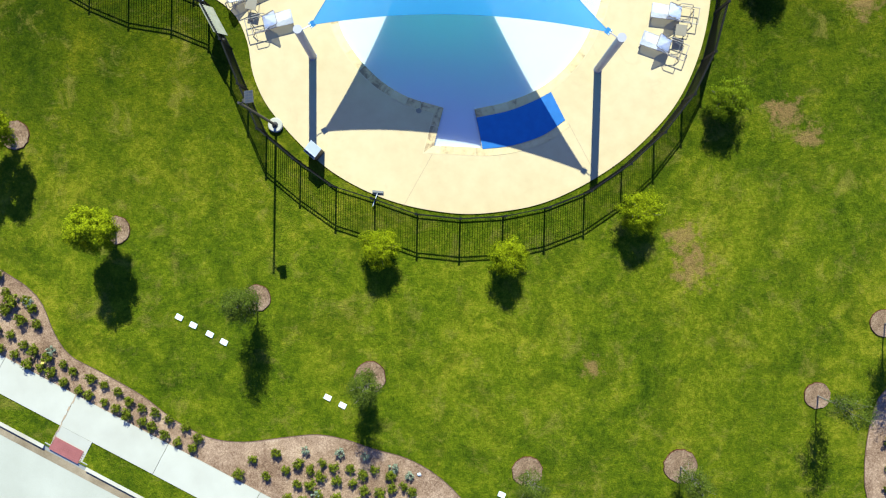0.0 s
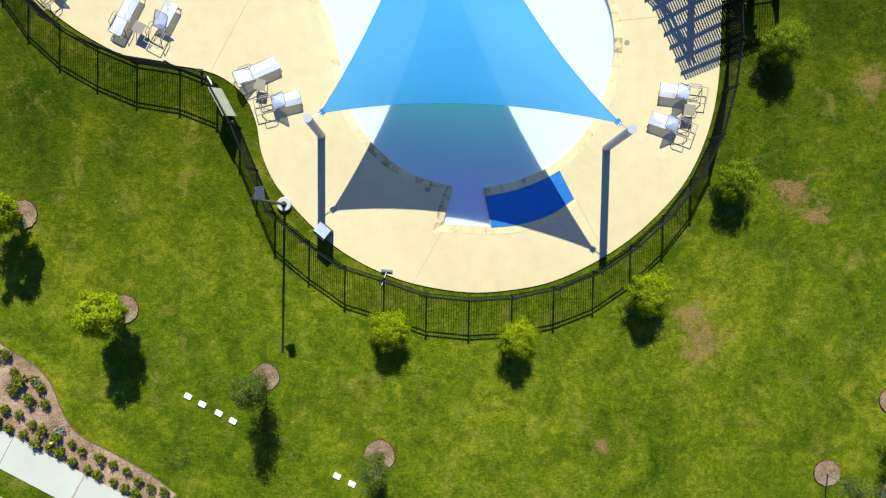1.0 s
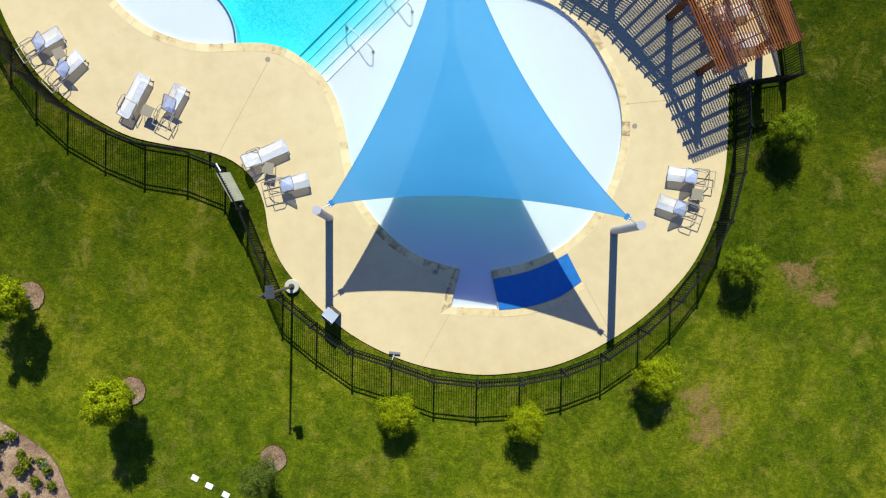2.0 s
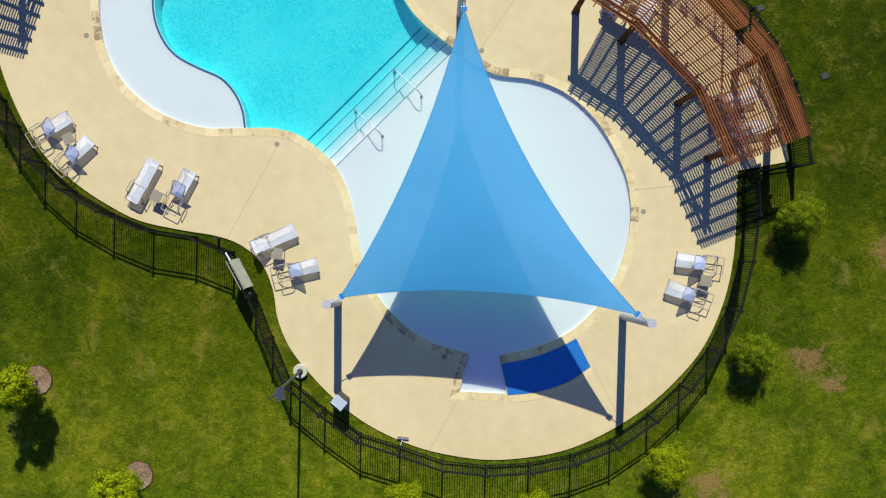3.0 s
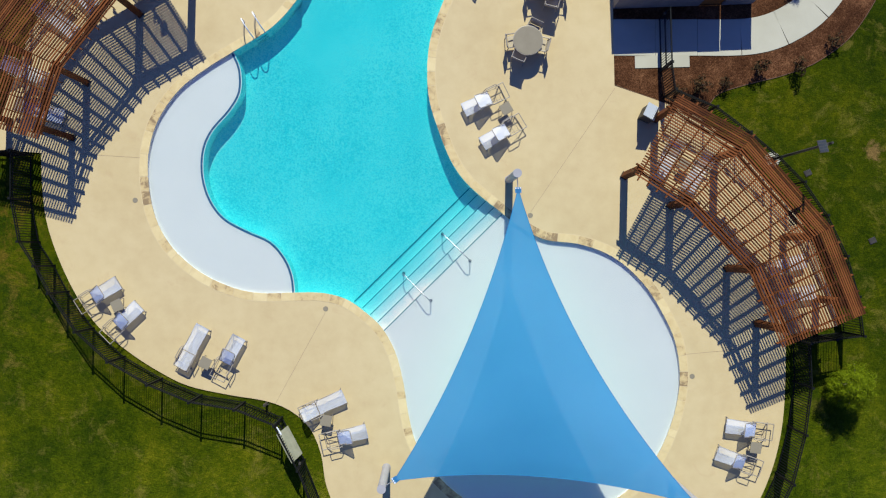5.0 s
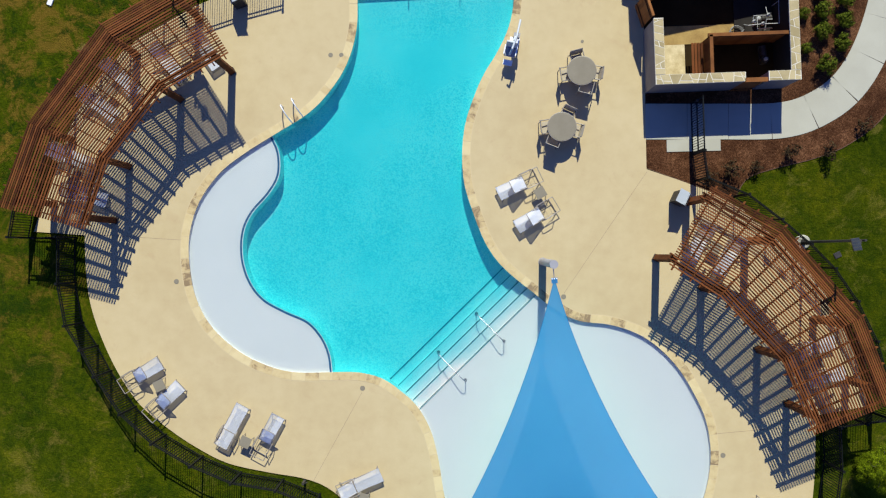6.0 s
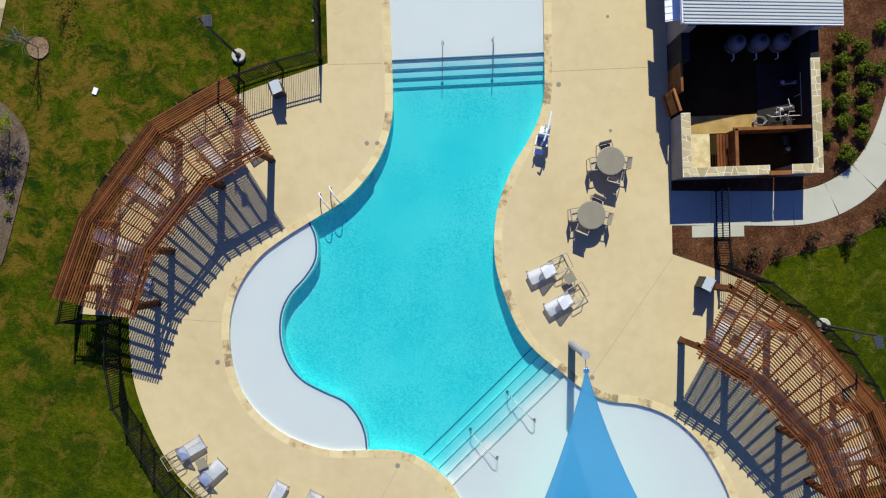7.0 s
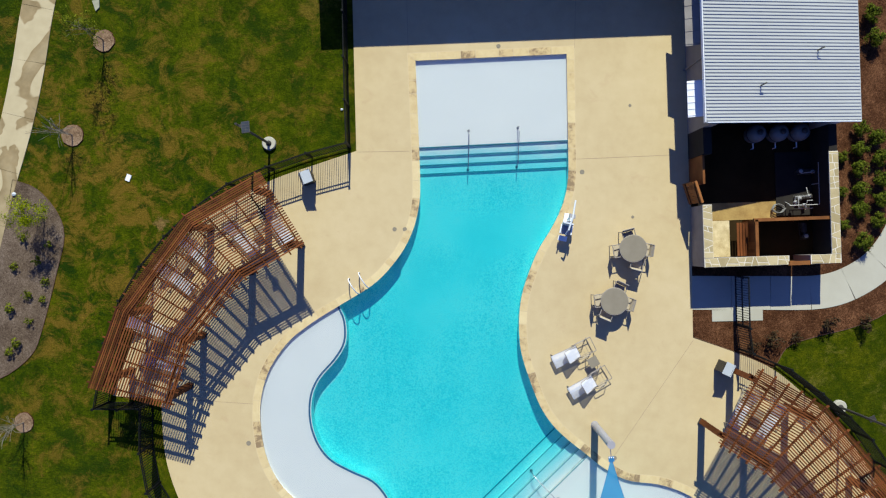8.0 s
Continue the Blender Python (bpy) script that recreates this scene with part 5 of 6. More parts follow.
fixed = part("fixed_leaf", box(bmesh.new(), 0.05, 4.25, 0.9, 0.10, 1.25, 1.8), WOOD_GATE, house, "dark cedar door leaf")
screen = part("timber_screen", box(bmesh.new(), 3.95, 1.98, 1.55, 3.40, 0.14, 0.12), WOOD_GATE, house, "orange-brown timber screen in the yard")
part("screen_rail", box(bmesh.new(), 2.36, 1.18, 1.55, 0.14, 1.62, 0.12), WOOD_GATE, screen)
for k in range(20):
    part("board", box(bmesh.new(), 2.45 + k * 0.16, 1.98, 0.78, 0.16, 0.03, 1.5), WOOD_GATE, screen)
for k in range(10):
    part("board", box(bmesh.new(), 2.36, 0.46 + k * 0.16, 0.78, 0.03, 0.16, 1.5), WOOD_GATE, screen)
for k in range(4):
    part("shelf_board", box(bmesh.new(), 1.86 + k * 0.13, 1.15, 0.75, 0.10, 1.5, 0.04), WOOD, screen)

# Roofed wing.
ROOF_W, ROOF_E, R0, R1 = -0.35, 6.68, 6.05, 19.0
rise = lambda x: 3.42 - (x - ROOF_W) * 0.155
roof = part("roof", bar(bmesh.new(), (ROOF_W, (R0 + R1) / 2, rise(ROOF_W) - 0.03), (ROOF_E, (R0 + R1) / 2, rise(ROOF_E) - 0.03), R1 - R0, 0.06), ROOF_METAL, house, "ribbed pale metal roof")
for k in range(91):
    y = R0 + 0.08 + k * 0.142
    part("rib", bar(bmesh.new(), (ROOF_W + 0.02, y, rise(ROOF_W) + 0.010), (ROOF_E - 0.02, y, rise(ROOF_E) + 0.010), 0.040, 0.045), ROOF_METAL, roof)
part("fascia", box(bmesh.new(), ROOF_W - 0.015, (R0 + R1) / 2, rise(ROOF_W) - 0.12, 0.03, R1 - R0, 0.22), WHITE_METAL, roof)
part("fascia", box(bmesh.new(), (ROOF_W + ROOF_E) / 2, R0 - 0.015, rise(3.0) - 0.05, ROOF_E - ROOF_W, 0.03, 0.14, ry=8.8), WHITE_METAL, roof)
for x, y in ((2.1, 7.55), (4.75, 9.05)):
    part("vent_pipe", tube(bmesh.new(), [(x, y, rise(x)), (x, y, rise(x) + 0.35)], 0.03, 10), DARK_METAL, roof)
    part("vent_hood", tube(bmesh.new(), [(x - 0.02, y, rise(x) + 0.33), (x + 0.12, y + 0.05, rise(x) + 0.36)], 0.03, 10), DARK_METAL, roof)
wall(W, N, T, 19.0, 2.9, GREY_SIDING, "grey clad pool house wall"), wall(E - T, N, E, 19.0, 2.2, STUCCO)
for y0, y1, d, m in ((6.45, 8.0, 0.72, WHITE_METAL), (9.5, 12.4, 0.72, GREY_SIDING)):
    awn = part("awning", bar(bmesh.new(), (-d, (y0 + y1) / 2, 2.28), (0.0, (y0 + y1) / 2, 2.55), y1 - y0, 0.04), m, house, "small metal door awning")
    for k in range(6):
        yy = y0 + 0.08 + k * (y1 - y0 - 0.16) / 5
        part("rib", bar(bmesh.new(), (-d, yy, 2.305), (0.0, yy, 2.575), 0.04, 0.03), m, awn)
part("downpipe", tube(bmesh.new(), [(-0.06, 9.0, 0.0), (-0.06, 9.0, 3.0)], 0.04, 8), GREY_SIDING, house)


def filter_tank(x, y):
    top = thing("filter_tank", house.matrix_basis @ pose(x, y, 0.02), "round white pool filter tank in the shaded yard", "filter tank", "filter tanks")
    part("shell", spun(bmesh.new(), [(0.30, 0.0), (0.36, 0.15), (0.39, 0.35), (0.39, 0.75), (0.34, 0.95), (0.22, 1.06), (0.12, 1.09)], 28), TANK, top, smooth=True)
    part("band", spun(bmesh.new(), [(0.39, 0.52), (0.405, 0.53), (0.405, 0.58), (0.39, 0.59)], 28), DARK_METAL, top)
    part("valve_head", spun(bmesh.new(), [(0.12, 1.05), (0.13, 1.16), (0.06, 1.22)], 14), DARK_METAL, top)
    part("pipe", tube(bmesh.new(), [(0.0, -0.38, 0.3), (0.0, -0.62, 0.3), (0.0, -0.62, 0.02)], 0.03, 8), WHITE_PLASTIC, top)
    return top


part("equipment_pad", box(bmesh.new(), 4.78, 3.62, 0.05, 1.72, 2.9, 0.09), SHADED_STUCCO, house, "concrete equipment pad in the shaded yard")
for x in (2.85, 3.86, 4.82):
    filter_tank(x, 5.88)


def pump(x, y, rz):
    top = thing("pool_pump", house.matrix_basis @ pose(x, y, 0.02, 0, 0, rz), "dark pool pump with a white strainer lid", "pump", "pool pumps")
    part("motor", tube(bmesh.new(), [(0.18, 0, 0.22), (0.60, 0, 0.22)], 0.13, 14), DARK_METAL, top)
    part("strainer", spun(bmesh.new(), [(0.13, 0.05), (0.15, 0.12), (0.15, 0.36)], 16), DARK_METAL, top)
    part("lid", spun(bmesh.new(), [(0.09, 0.36), (0.08, 0.42), (0.04, 0.44)], 16), PIPE_WHITE, top)
    part("base", box(bmesh.new(), 0.25, 0, 0.04, 0.8, 0.28, 0.08), DARK_METAL, top)
    return top


pump(4.85, 2.95, 5), pump(4.95, 4.15, 0), pump(5.1, 1.2, 95)
pipes = thing("pipework", house.matrix_basis @ pose(5.15, 3.15, 0.0), "white plastic pool pipework in the yard", "pipes")
for pts in ([(0.42, -0.55, 0.75), (0.42, 1.35, 0.75)], [(0.42, -0.55, 0.75), (-0.35, -0.55, 0.75), (-0.85, -0.55, 0.6)], [(0.0, 0.25, 0.45), (0.0, -0.15, 0.62), (-0.6, -0.15, 0.62), (-0.6, -0.6, 0.5)],
            [(-0.2, 0.9, 0.4), (0.35, 0.95, 0.5)], [(-0.45, -0.2, 0.6), (-0.45, -0.7, 0.6), (0.2, -0.7, 0.6)], [(-0.8, -0.55, 0.6), (-0.8, -0.35, 0.05)], [(0.42, 0.4, 0.75), (0.42, 0.4, 0.05)], [(-0.1, -0.75, 0.5), (-0.1, -0.35, 0.7), (0.15, -0.35, 0.7)]):
    part("pipe", tube(bmesh.new(), pts, 0.019, 8), PIPE_WHITE, pipes)
for x, y, z in ((-0.6, -0.4, 0.62), (0.0, -0.15, 0.66), (0.25, 0.95, 0.55), (-0.3, -0.55, 0.78)):
    valve = part("valve", spun(bmesh.new(), [(0.07, -0.07), (0.08, 0.0), (0.07, 0.07)], 12, x, y), PIPE_WHITE, pipes)
    valve.location.z = z
    part("lever", box(bmesh.new(), x, y, 0.10, 0.20, 0.03, 0.03, 30), DARK_METAL, valve)
hose = bmesh.new()
tube(hose, [(0.26 * (1 + 0.12 * math.sin(k * 1.7)) * math.cos(k * 0.42), 0.2 * math.sin(k * 0.42), 0.08 + 0.006 * k) for k in range(46)], 0.022, 6)
hose_coil = thing("hose_coil", house.matrix_basis @ pose(3.95, 2.50, 0.0), "coiled dark hose on the yard floor", "hose")
part("hose", hose, TANK, hose_coil)

# ---- clubhouse north of the pool ----
club = thing("clubhouse", pose(-5.0, 40.93, 0, 0, 0, 2.3), "tan stucco clubhouse closing the north end of the deck", "building")
part("wall", box(bmesh.new(), 0, 5.2, 1.45, 15.6, 9.6, 2.9), STUCCO, club)
part("roof", box(bmesh.new(), 0, 5.0, 3.06, 16.4, 10.0, 0.28), ROOF_METAL, club)
part("fascia", box(bmesh.new(), 0, -0.02, 3.06, 16.4, 0.03, 0.30), WHITE_METAL, club)
for x in (-5.5, -2.0, 2.0, 5.5):
    win = part("window", box(bmesh.new(), x, 0.38, 1.5, 1.5, 0.06, 1.3), WHITE_METAL, club)
    part("pane", box(bmesh.new(), x, 0.345, 1.5, 1.3, 0.02, 1.1), PANEL, win)

# ---- trees and shrubs ----
def crown_points(rng, n, rx, rz, zc, hollow=0.55):
    out = []
    for _ in range(n):
        a, u, r = rng.uniform(0, 6.283), rng.uniform(-1, 1), rng.uniform(hollow, 1.0) ** 0.6
        k = math.sqrt(1 - u * u) * (1 + 0.18 * math.sin(a * 3 + u * 4))
        out.append((rx * r * k * math.cos(a), rx * r * k * math.sin(a), zc + rz * r * u))
    return out


def tree(name, label, rx, rz, zc, clumps, per, leaf, material, seed, bark=BARK, spread=0.16, trunk=0.06, ring=0.0, lean=(0, 0), bare=0):
    """A small tree: tapered trunk, limbs that reach the clumps of its crown, and leaves; ring: a mulch disc's radius round it."""
    rng = random.Random(seed)
    top = thing(name, pose(0, 0, -0.05), label, "tree")
    pts = crown_points(rng, clumps, rx, rz, zc, 0.25)
    bm = bmesh.new()
    fork = zc - rz * 0.75
    tube(bm, [(0, 0, 0), (0.02, 0.01, fork * 0.5), (lean[0], lean[1], fork)], trunk, 8, trunk * 0.7)
    for k in range(max(10, clumps // 4) + bare):
        q = Vector(rng.choice(pts))
        start = Vector((lean[0] * 0.8, lean[1] * 0.8, rng.uniform(fork * 0.7, zc)))
        mid = start.lerp(q, 0.5) + Vector((rng.gauss(0, 0.06), rng.gauss(0, 0.06), 0.12))
        tube(bm, [start, mid, q], trunk * 0.36, 5, 0.006)
    part("trunk", bm, bark, top)
    if per:
        share("crown", leaf_mesh("crown", material, pts, per, spread, leaf, rng), top)
    return top


def tree_ring(x, y, r, material=MULCH_RING):
    rng = random.Random(int(x * 31 + y * 17))
    loop = [Vector((x + r * (1 + rng.uniform(-0.05, 0.05)) * math.cos(a), y + r * (1 + rng.uniform(-0.05, 0.05)) * math.sin(a))) for a in [2 * math.pi * k / 28 for k in range(28)]]
    top = thing("tree_ring", pose(x, y, -0.05), "round brown mulch ring at the foot of a young tree", "mulch ring", "mulch rings")
    bm, edge_bm = bmesh.new(), bmesh.new()
    loop = [p - Vector((x, y)) for p in loop]
    centre = bm.verts.new((0, 0, 0.09))
    inner_ring = [bm.verts.new((p.x * 0.95, p.y * 0.95, 0.06)) for p in loop]
    lip, rim = [edge_bm.verts.new((p.x * 0.95, p.y * 0.95, 0.06)) for p in loop], [edge_bm.verts.new((p.x, p.y, -0.01)) for p in loop]
    for k in range(28):
        j = (k + 1) % 28
        bm.faces.new((centre, inner_ring[k], inner_ring[j])), edge_bm.faces.new((lip[k], rim[k], rim[j], lip[j]))
    part("mulch", bm, material, top), part("rim", edge_bm, MULCH_DARK, top, "darker rim of the mulch")


ROUND = [(-2.93, -0.78, 1.0), (2.46, -1.12, 1.02), (7.98, 0.70, 1.12), (11.62, 5.35, 1.05), (13.45, 10.98, 1.15)]
for k, (x, y, s) in enumerate(ROUND):
    ob = tree("round_tree", "bushy %s young tree with a dense round crown in the lawn" % ("lime-green" if k < 3 else "mid-green"), 0.80 * s, 0.72 * s, 1.02, 300, 90, 0.050, LEAF_LIME if k < 3 else LEAF_MID, 40 + k, spread=0.125)
    ob.matrix_basis = pose(x, y, -0.05, 0, 0, 70 * k)
for k, (x, y, r) in enumerate(((-14.36, 0.0, 0.62), (-18.70, 4.07, 0.65), (-8.28, -2.93, 0.60), (-3.41, -6.35, 0.70), (3.38, -10.45, 0.68), (10.0, -10.2, 0.75), (15.84, -7.12, 0.58), (18.65, -4.0, 0.62))):
    tree_ring(x, y, r)
for x, y, r in ((-24.69, 32.94, 0.52), (-23.26, 37.3, 0.52), (-26.92, 19.71, 0.47)):
    tree_ring(x, y, r, MULCH_RING)
tree("lawn_tree", "lime-green young tree leaning out of its mulch ring", 0.90, 1.42, 2.2, 120, 230, 0.075, LEAF_LIME, 60, spread=0.17, trunk=0.045).matrix_basis = pose(-14.36, 0.0, -0.05)
tree("lawn_tree", "lime-green young tree with a broad crown at the lawn's edge", 1.02, 1.25, 2.1, 90, 220, 0.085, LEAF_LIME, 61, spread=0.17, trunk=0.045).matrix_basis = pose(-18.70, 4.07, -0.05)
for k, (x, y, n, per, rz, zc) in enumerate(((-8.28, -2.93, 120, 14, 1.65, 2.5), (-3.41, -6.35, 120, 11, 1.55, 2.2), (3.38, -10.45, 90, 9, 1.3, 2.0), (10.0, -10.2, 100, 9, 1.4, 2.1), (15.84, -7.12, 95, 8, 1.5, 2.6), (18.65, -4.0, 110, 10, 1.6, 2.9))):
    tree("thin_tree", "thinly leaved grey-green young tree in a mulch ring", 0.66, rz, zc, n, per * 6, 0.06, LEAF_SPARSE, 70 + k, bark=TWIG, spread=0.17, trunk=0.035, bare=8).matrix_basis = pose(x, y, -0.05, 0, 0, 40 * k)
for k, (x, y) in enumerate(((-24.69, 32.94), (-26.92, 19.71))):
    tree("bare_tree", "bare pale young tree with spreading twigs in a mulch ring", 0.85, 1.6, 1.9, 60, 0, 0.1, LEAF_SPARSE, 80 + k, bark=TWIG, trunk=0.028, bare=20).matrix_basis = pose(x, y, -0.05)
tree("thin_tree", "young tree with sparse yellow-green leaves in a mulch ring", 0.75, 1.7, 2.3, 40, 30, 0.07, LEAF_SHRUB, 90, spread=0.16, trunk=0.028, bare=10).matrix_basis = pose(-23.26, 37.3, -0.05)
tree("thin_tree", "small yellow-green tree in the grey mulch bed", 0.85, 1.1, 1.5, 46, 60, 0.07, LEAF_LIME, 91, spread=0.16, trunk=0.028, bare=10).matrix_basis = pose(-26.0, 29.2, -0.05)


def shrub(name, label, r, h, clumps, per, leaf, material, seed):
    rng = random.Random(seed)
    top = thing(name, pose(0, 0, -0.03), label, "shrub", "shrubs")
    bm = bmesh.new()
    pts = [(rng.uniform(-r, r) * 0.75, rng.uniform(-r, r) * 0.75, h * rng.uniform(0.35, 1.0)) for _ in range(clumps)]
    for q in pts[:7]:
        tube(bm, [(0, 0, 0), (q[0] * 0.4, q[1] * 0.4, q[2] * 0.6), q], 0.012, 5, 0.005)
    part("stems", bm, BARK, top)
    share("leaves", leaf_mesh("leaves", material, pts, per, r * 0.22, leaf, rng), top)
    return top


def plant(makers, places, label, zz=-0.03):
    rng = random.Random(7)
    used = set()
    for x, y, s in places:
        k = rng.randrange(len(makers))
        m = pose(x, y, zz, 0, 0, rng.uniform(0, 360)) @ Matrix.Diagonal((s, s, s, 1))
        if k in used:
            ob = copy_thing(makers[k], m)
            ob.scale = (s, s, s)
        else:
            ob = makers[k]
            used.add(k)
            ob.matrix_basis = m
        tagged(ob, label)
    for k, ob in enumerate(makers):
        if k not in used:
            for o in (*ob.children_recursive, ob):
                bpy.data.objects.remove(o)


rng = random.Random(11)
row_a = [(*street(u + rng.uniform(-0.1, 0.1), -0.36 + rng.uniform(-0.06, 0.06)), rng.uniform(0.68, 0.95)) for u in [-9.6 + 0.62 * k for k in range(28)] if u < 6.2]
row_b = [(*street(u + rng.uniform(-0.1, 0.1), -0.98 + rng.uniform(-0.08, 0.08)), rng.uniform(0.68, 0.95)) for u in [-9.3 + 0.66 * k for k in range(26)] if u < 6.3]
row_c = [(*street(u, v - 0.1), rng.uniform(0.8, 1.1)) for u, v in ((-4.0, -1.8), (-3.2, -1.75), (-2.5, -1.9), (-4.3, -2.5), (-3.4, -2.6), (-5.2, -1.8), (-5.4, -2.6), (-3.9, -2.3), (-3.0, -2.4), (-6.3, -1.9), (-6.4, -2.6), (-5.0, -3.0))]
makers = [shrub("shrub", "", 0.29, 0.40, 34, 12, 0.095, LEAF_SHRUB, 100 + k) for k in range(4)]
plant(makers, row_a + row_b + row_c, "small glossy green shrub in the mulch along the pavement")
south_bed = []
for k, (x, y) in enumerate(((-7.05, -10.35), (-6.50, -10.05), (-6.0, -10.35), (-5.45, -10.0), (-5.55, -10.65), (-4.95, -10.25), (-6.55, -10.95), (-5.95, -11.0), (-4.85, -10.8), (-4.25, -10.3), (-4.2, -10.9), (-3.75, -10.55), (-3.65, -11.2), (-3.2, -10.35), (-4.9, -11.5), (-5.6, -11.4), (-7.0, -11.5), (-6.3, -11.7), (-2.5, -10.6), (-2.45, -11.1), (-1.95, -11.0), (-3.0, -11.3), (-1.6, -11.3), (-8.5, -9.85), (-9.05, -10.5), (-7.45, -9.6), (-7.9, -10.6), (-4.0, -11.8), (-2.2, -11.8), (-5.2, -12.1))):
    south_bed.append((x, y, 0.8 + 0.25 * ((k * 37) % 10) / 10))
plant([shrub("shrub", "", 0.27, 0.38, 30, 12, 0.09, LEAF_SHRUB, 120 + k) for k in range(3)], south_bed, "small green shrub planted in open brown mulch")
plant([shrub("silver_shrub", "", 0.22, 0.3, 16, 8, 0.10, LEAF_SILVER, 140)], [(-18.1, -3.1, 1.0), (-17.15, -5.2, 1.0), (-6.2, -9.5, 0.9), (-4.7, -9.6, 1.0), (-3.6, -9.75, 0.9), (-2.4, -10.25, 1.1), (-1.7, -10.6, 0.9), (-5.75, -11.45, 1.1)], "small silver-leaved shrub in the mulch")
east = [(11.83, 38.46, 1.3), (11.96, 37.4, 1.3), (12.11, 32.89, 1.2), (11.33, 32.37, 1.1), (12.29, 31.95, 1.2), (11.34, 31.46, 1.2), (12.32, 31.0, 1.2), (11.39, 30.5, 1.2), (12.33, 30.05, 1.2), (11.34, 29.6, 1.2), (12.2, 29.1, 1.1), (11.48, 28.14, 1.3), (11.4, 33.3, 1.1), (10.6, 30.4, 0.8), (10.6, 32.0, 0.8), (10.7, 28.9, 0.8), (13.1, 33.8, 1.1), (13.0, 31.9, 1.1)]
plant([shrub("shrub", "", 0.33, 0.50, 60, 18, 0.075, LEAF_GREEN, 150 + k) for k in range(3)], east, "rounded green shrub beside the pool house")
plant([shrub("dark_shrub", "", 0.34, 0.5, 22, 8, 0.11, LEAF_DARK, 160 + k) for k in range(2)], [(9.94, 24.40, 1.2), (11.6, 24.45, 1.2), (7.48, 23.66, 1.2), (8.5, 23.75, 0.9), (6.6, 23.4, 0.8), (13.2, 25.6, 1.0)], "dark wine-red shrub in the brown mulch")
plant([shrub("shrub", "", 0.25, 0.35, 16, 8, 0.10, LEAF_SHRUB, 170 + k) for k in range(2)], [(-26.9, 28.2, 0.9), (-26.2, 27.2, 1.0), (-27.3, 26.9, 0.9), (-26.7, 25.6, 1.0), (-26.0, 25.4, 0.8), (-27.5, 25.0, 1.1), (-26.6, 24.4, 0.8), (-27.2, 23.4, 1.1), (-25.7, 27.9, 0.8), (-27.5, 23.0, 1.0), (-25.9, 26.2, 0.9), (-26.9, 29.3, 0.8)], "small sparse shrub in weathered mulch")
plant([shrub("shrub", "", 0.28, 0.35, 18, 8, 0.11, LEAF_SHRUB, 180)], [(18.9, -9.0, 1.1), (19.0, -10.2, 1.0), (18.9, -11.1, 0.9), (19.7, -8.2, 1.0), (19.8, -10.0, 1.0)], "small green shrub in the lawn's mulch bed")

# ---- small things in the lawn ----
for x, y, rz in ((-11.66, -3.77, -28), (-11.05, -4.11, -26), (-10.34, -4.50, -28), (-9.73, -4.84, -28), (-5.25, -7.24, -26), (-4.61, -7.58, -26), (2.28, -11.46, -24), (-22.11, 30.99, 70)):
    cover = thing("stepping_slab", pose(x, y, -0.05, 0, 0, rz), "small white concrete slab lying in the grass", "slab", "white slabs")
    bm = box(bmesh.new(), 0, 0, 0.035, 0.31, 0.21, 0.07)
    bmesh.ops.bevel(bm, geom=bm.edges, offset=0.012, segments=2)
    part("slab", bm, WHITE_PLASTIC, cover)
for x, y in ((12.15, 19.99), (14.91, 17.10)):
    lid = thing("valve_box", pose(x, y, -0.05, 0, 0, 25), "dark irrigation valve box lid in the lawn", "valve box", "valve boxes")
    part("lid", box(bmesh.new(), 0, 0, 0.02, 0.25, 0.20, 0.05), DARK_METAL, lid)
    part("rim", box(bmesh.new(), 0, 0, 0.012, 0.30, 0.25, 0.04), DARK_METAL, lid)
brush = thing("pole_brush", pose(-3.05, 1.62, 0, 0, 0, -6), "grey pool brush lying at the deck's edge", "brush")
part("pole", tube(bmesh.new(), [(0.0, 0.0, 0.05), (-0.16, -0.62, 0.10)], 0.018, 8), HOOD, brush, "pale brush pole")
part("head", box(bmesh.new(), 0.0, 0.02, 0.05, 0.48, 0.09, 0.08), TANK, brush)
spigot = thing("garden_tap", pose(-10.93, 10.14, -0.05), "dark garden tap post by the fence", "tap")
part("post", box(bmesh.new(), 0, 0, 0.25, 0.10, 0.10, 0.5), DARK_METAL, spigot)
part("spout", tube(bmesh.new(), [(0, 0, 0.42), (0.12, 0.03, 0.44), (0.17, 0.04, 0.36)], 0.02, 8), DARK_METAL, spigot)

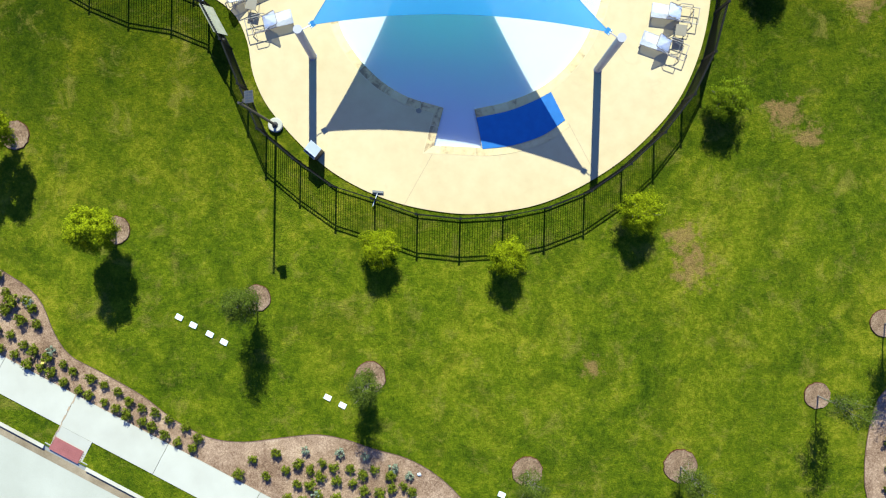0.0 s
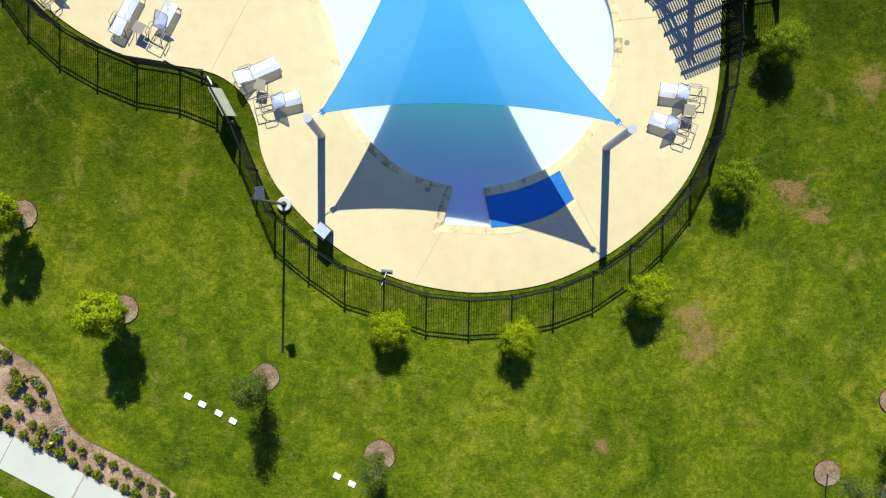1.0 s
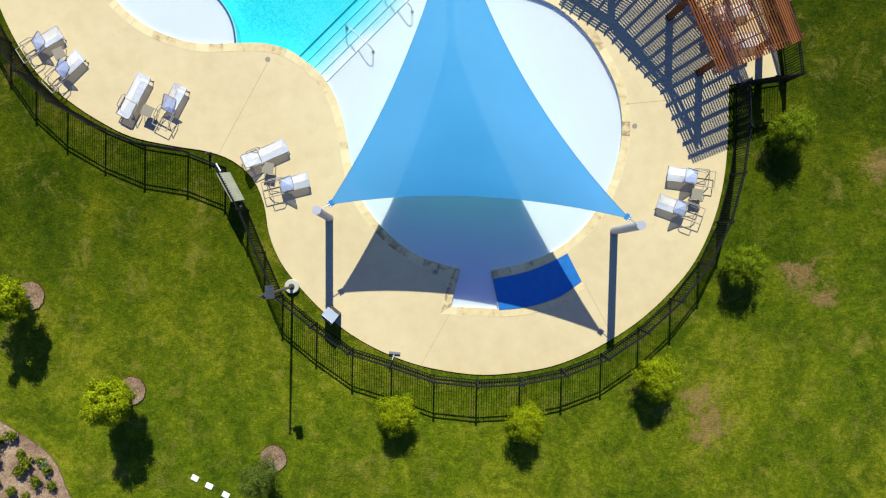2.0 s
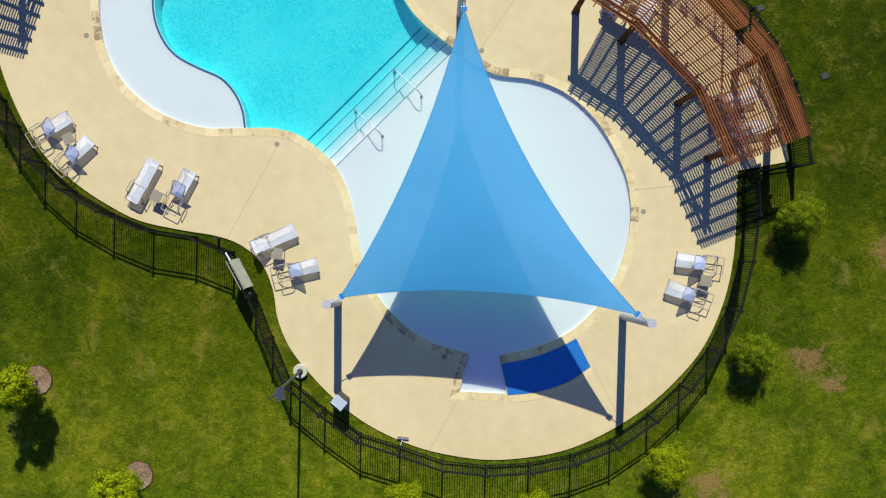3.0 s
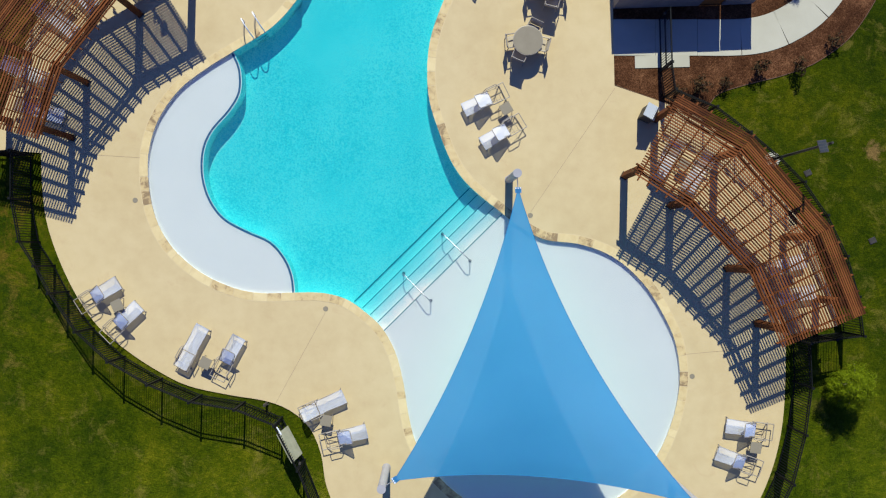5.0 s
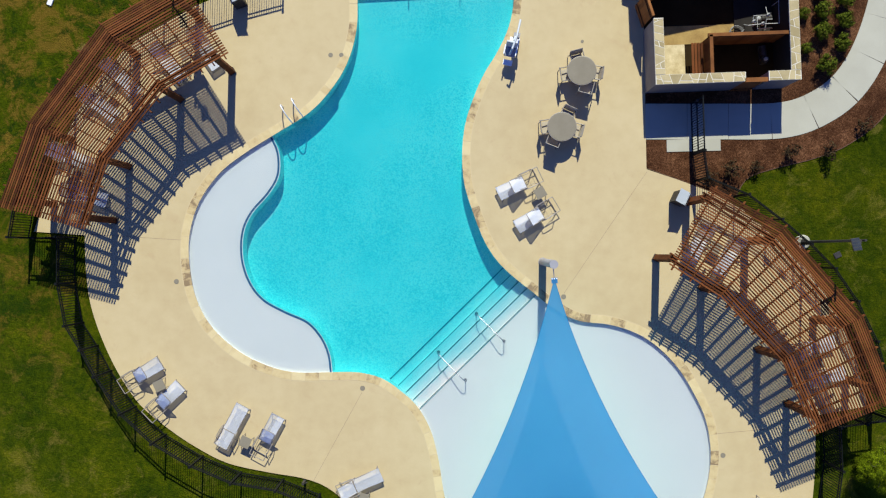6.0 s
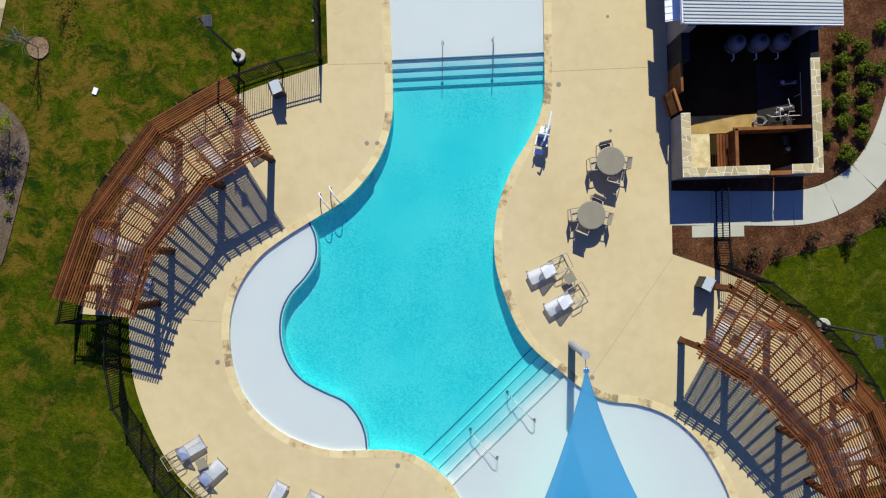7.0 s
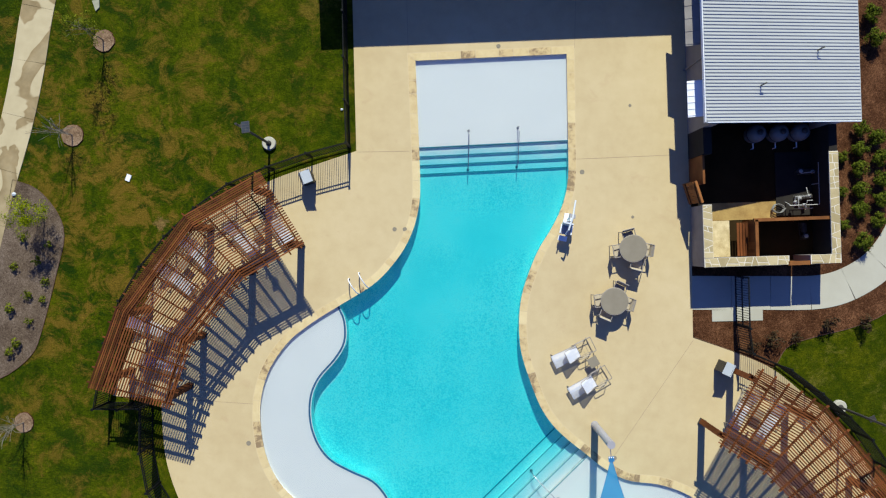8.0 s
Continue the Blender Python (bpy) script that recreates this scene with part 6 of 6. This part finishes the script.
offcut = thing("concrete_offcut", pose(-23.57, 38.93, -0.05, 0, 0, 12), "pale wedge-shaped concrete offcut in the grass", "concrete piece")
part("block", sheet(bmesh.new(), [[Vector((-0.17, 0.24)), Vector((-0.10, -0.26)), Vector((0.10, -0.12)), Vector((0.16, 0.22))]], 0.07, 0.0), BOARD, offcut)
marker = thing("marker_flag", pose(-17.47, -5.69, -0.03), "small yellow marker flag in the mulch", "flag")
part("wire", tube(bmesh.new(), [(0, 0, 0), (0, 0, 0.42)], 0.006, 6), POST_GREY, marker)
part("flag", box(bmesh.new(), 0.05, 0, 0.38, 0.11, 0.02, 0.09, rx=50), YELLOW, marker, "yellow plastic flag")
for x, y, r in ((-1.29, -10.58, 0.09), (-27.37, 30.23, 0.11), (-12.29, 34.16, 0.065)):
    rng = random.Random(int(x * 10))
    bm = bmesh.new()
    bmesh.ops.create_icosphere(bm, subdivisions=2, radius=r, matrix=Matrix.Diagonal((1, 0.85, 0.6, 1)))
    for v in bm.verts:
        v.co *= rng.uniform(0.88, 1.12)
    stone = thing("white_rock", pose(x, y, -0.03 + r * 0.35), "small white rock lying on the ground", "rock", "white rocks")
    part("rock", bm, HOOD, stone)

# ---- coping stones ----
coping = thing("pool_coping", pose(0, 0, 0), "tan flagstone coping with brown stones round the pool", "coping", kind="structure")
part("mortar_bed", sheet(bmesh.new(), [offset(pool_loop, 0.36), pool_loop], 0.0015, -0.06), MORTAR, coping)
rng = random.Random(5)
outer_ring = offset(pool_loop, 0.325)
inner_ring = offset(pool_loop, -0.02)
k, total = 0, len(pool_loop)
while k < total:
    step = rng.choice((1, 2, 2, 3, 3))
    j = min(k + step, total)
    ids = [i % total for i in range(k, j + 1)]
    ins, outs = [inner_ring[i].copy() for i in ids], [outer_ring[i].copy() for i in ids]
    for line in (ins, outs):
        line[0] = line[0].lerp(line[1], 0.05)
        line[-1] = line[-1].lerp(line[-2], 0.05)
    part("coping_stone", sheet(bmesh.new(), [ins + outs[::-1]], 0.005 + rng.uniform(0, 0.003), -0.03), COPING, coping)
    k = j
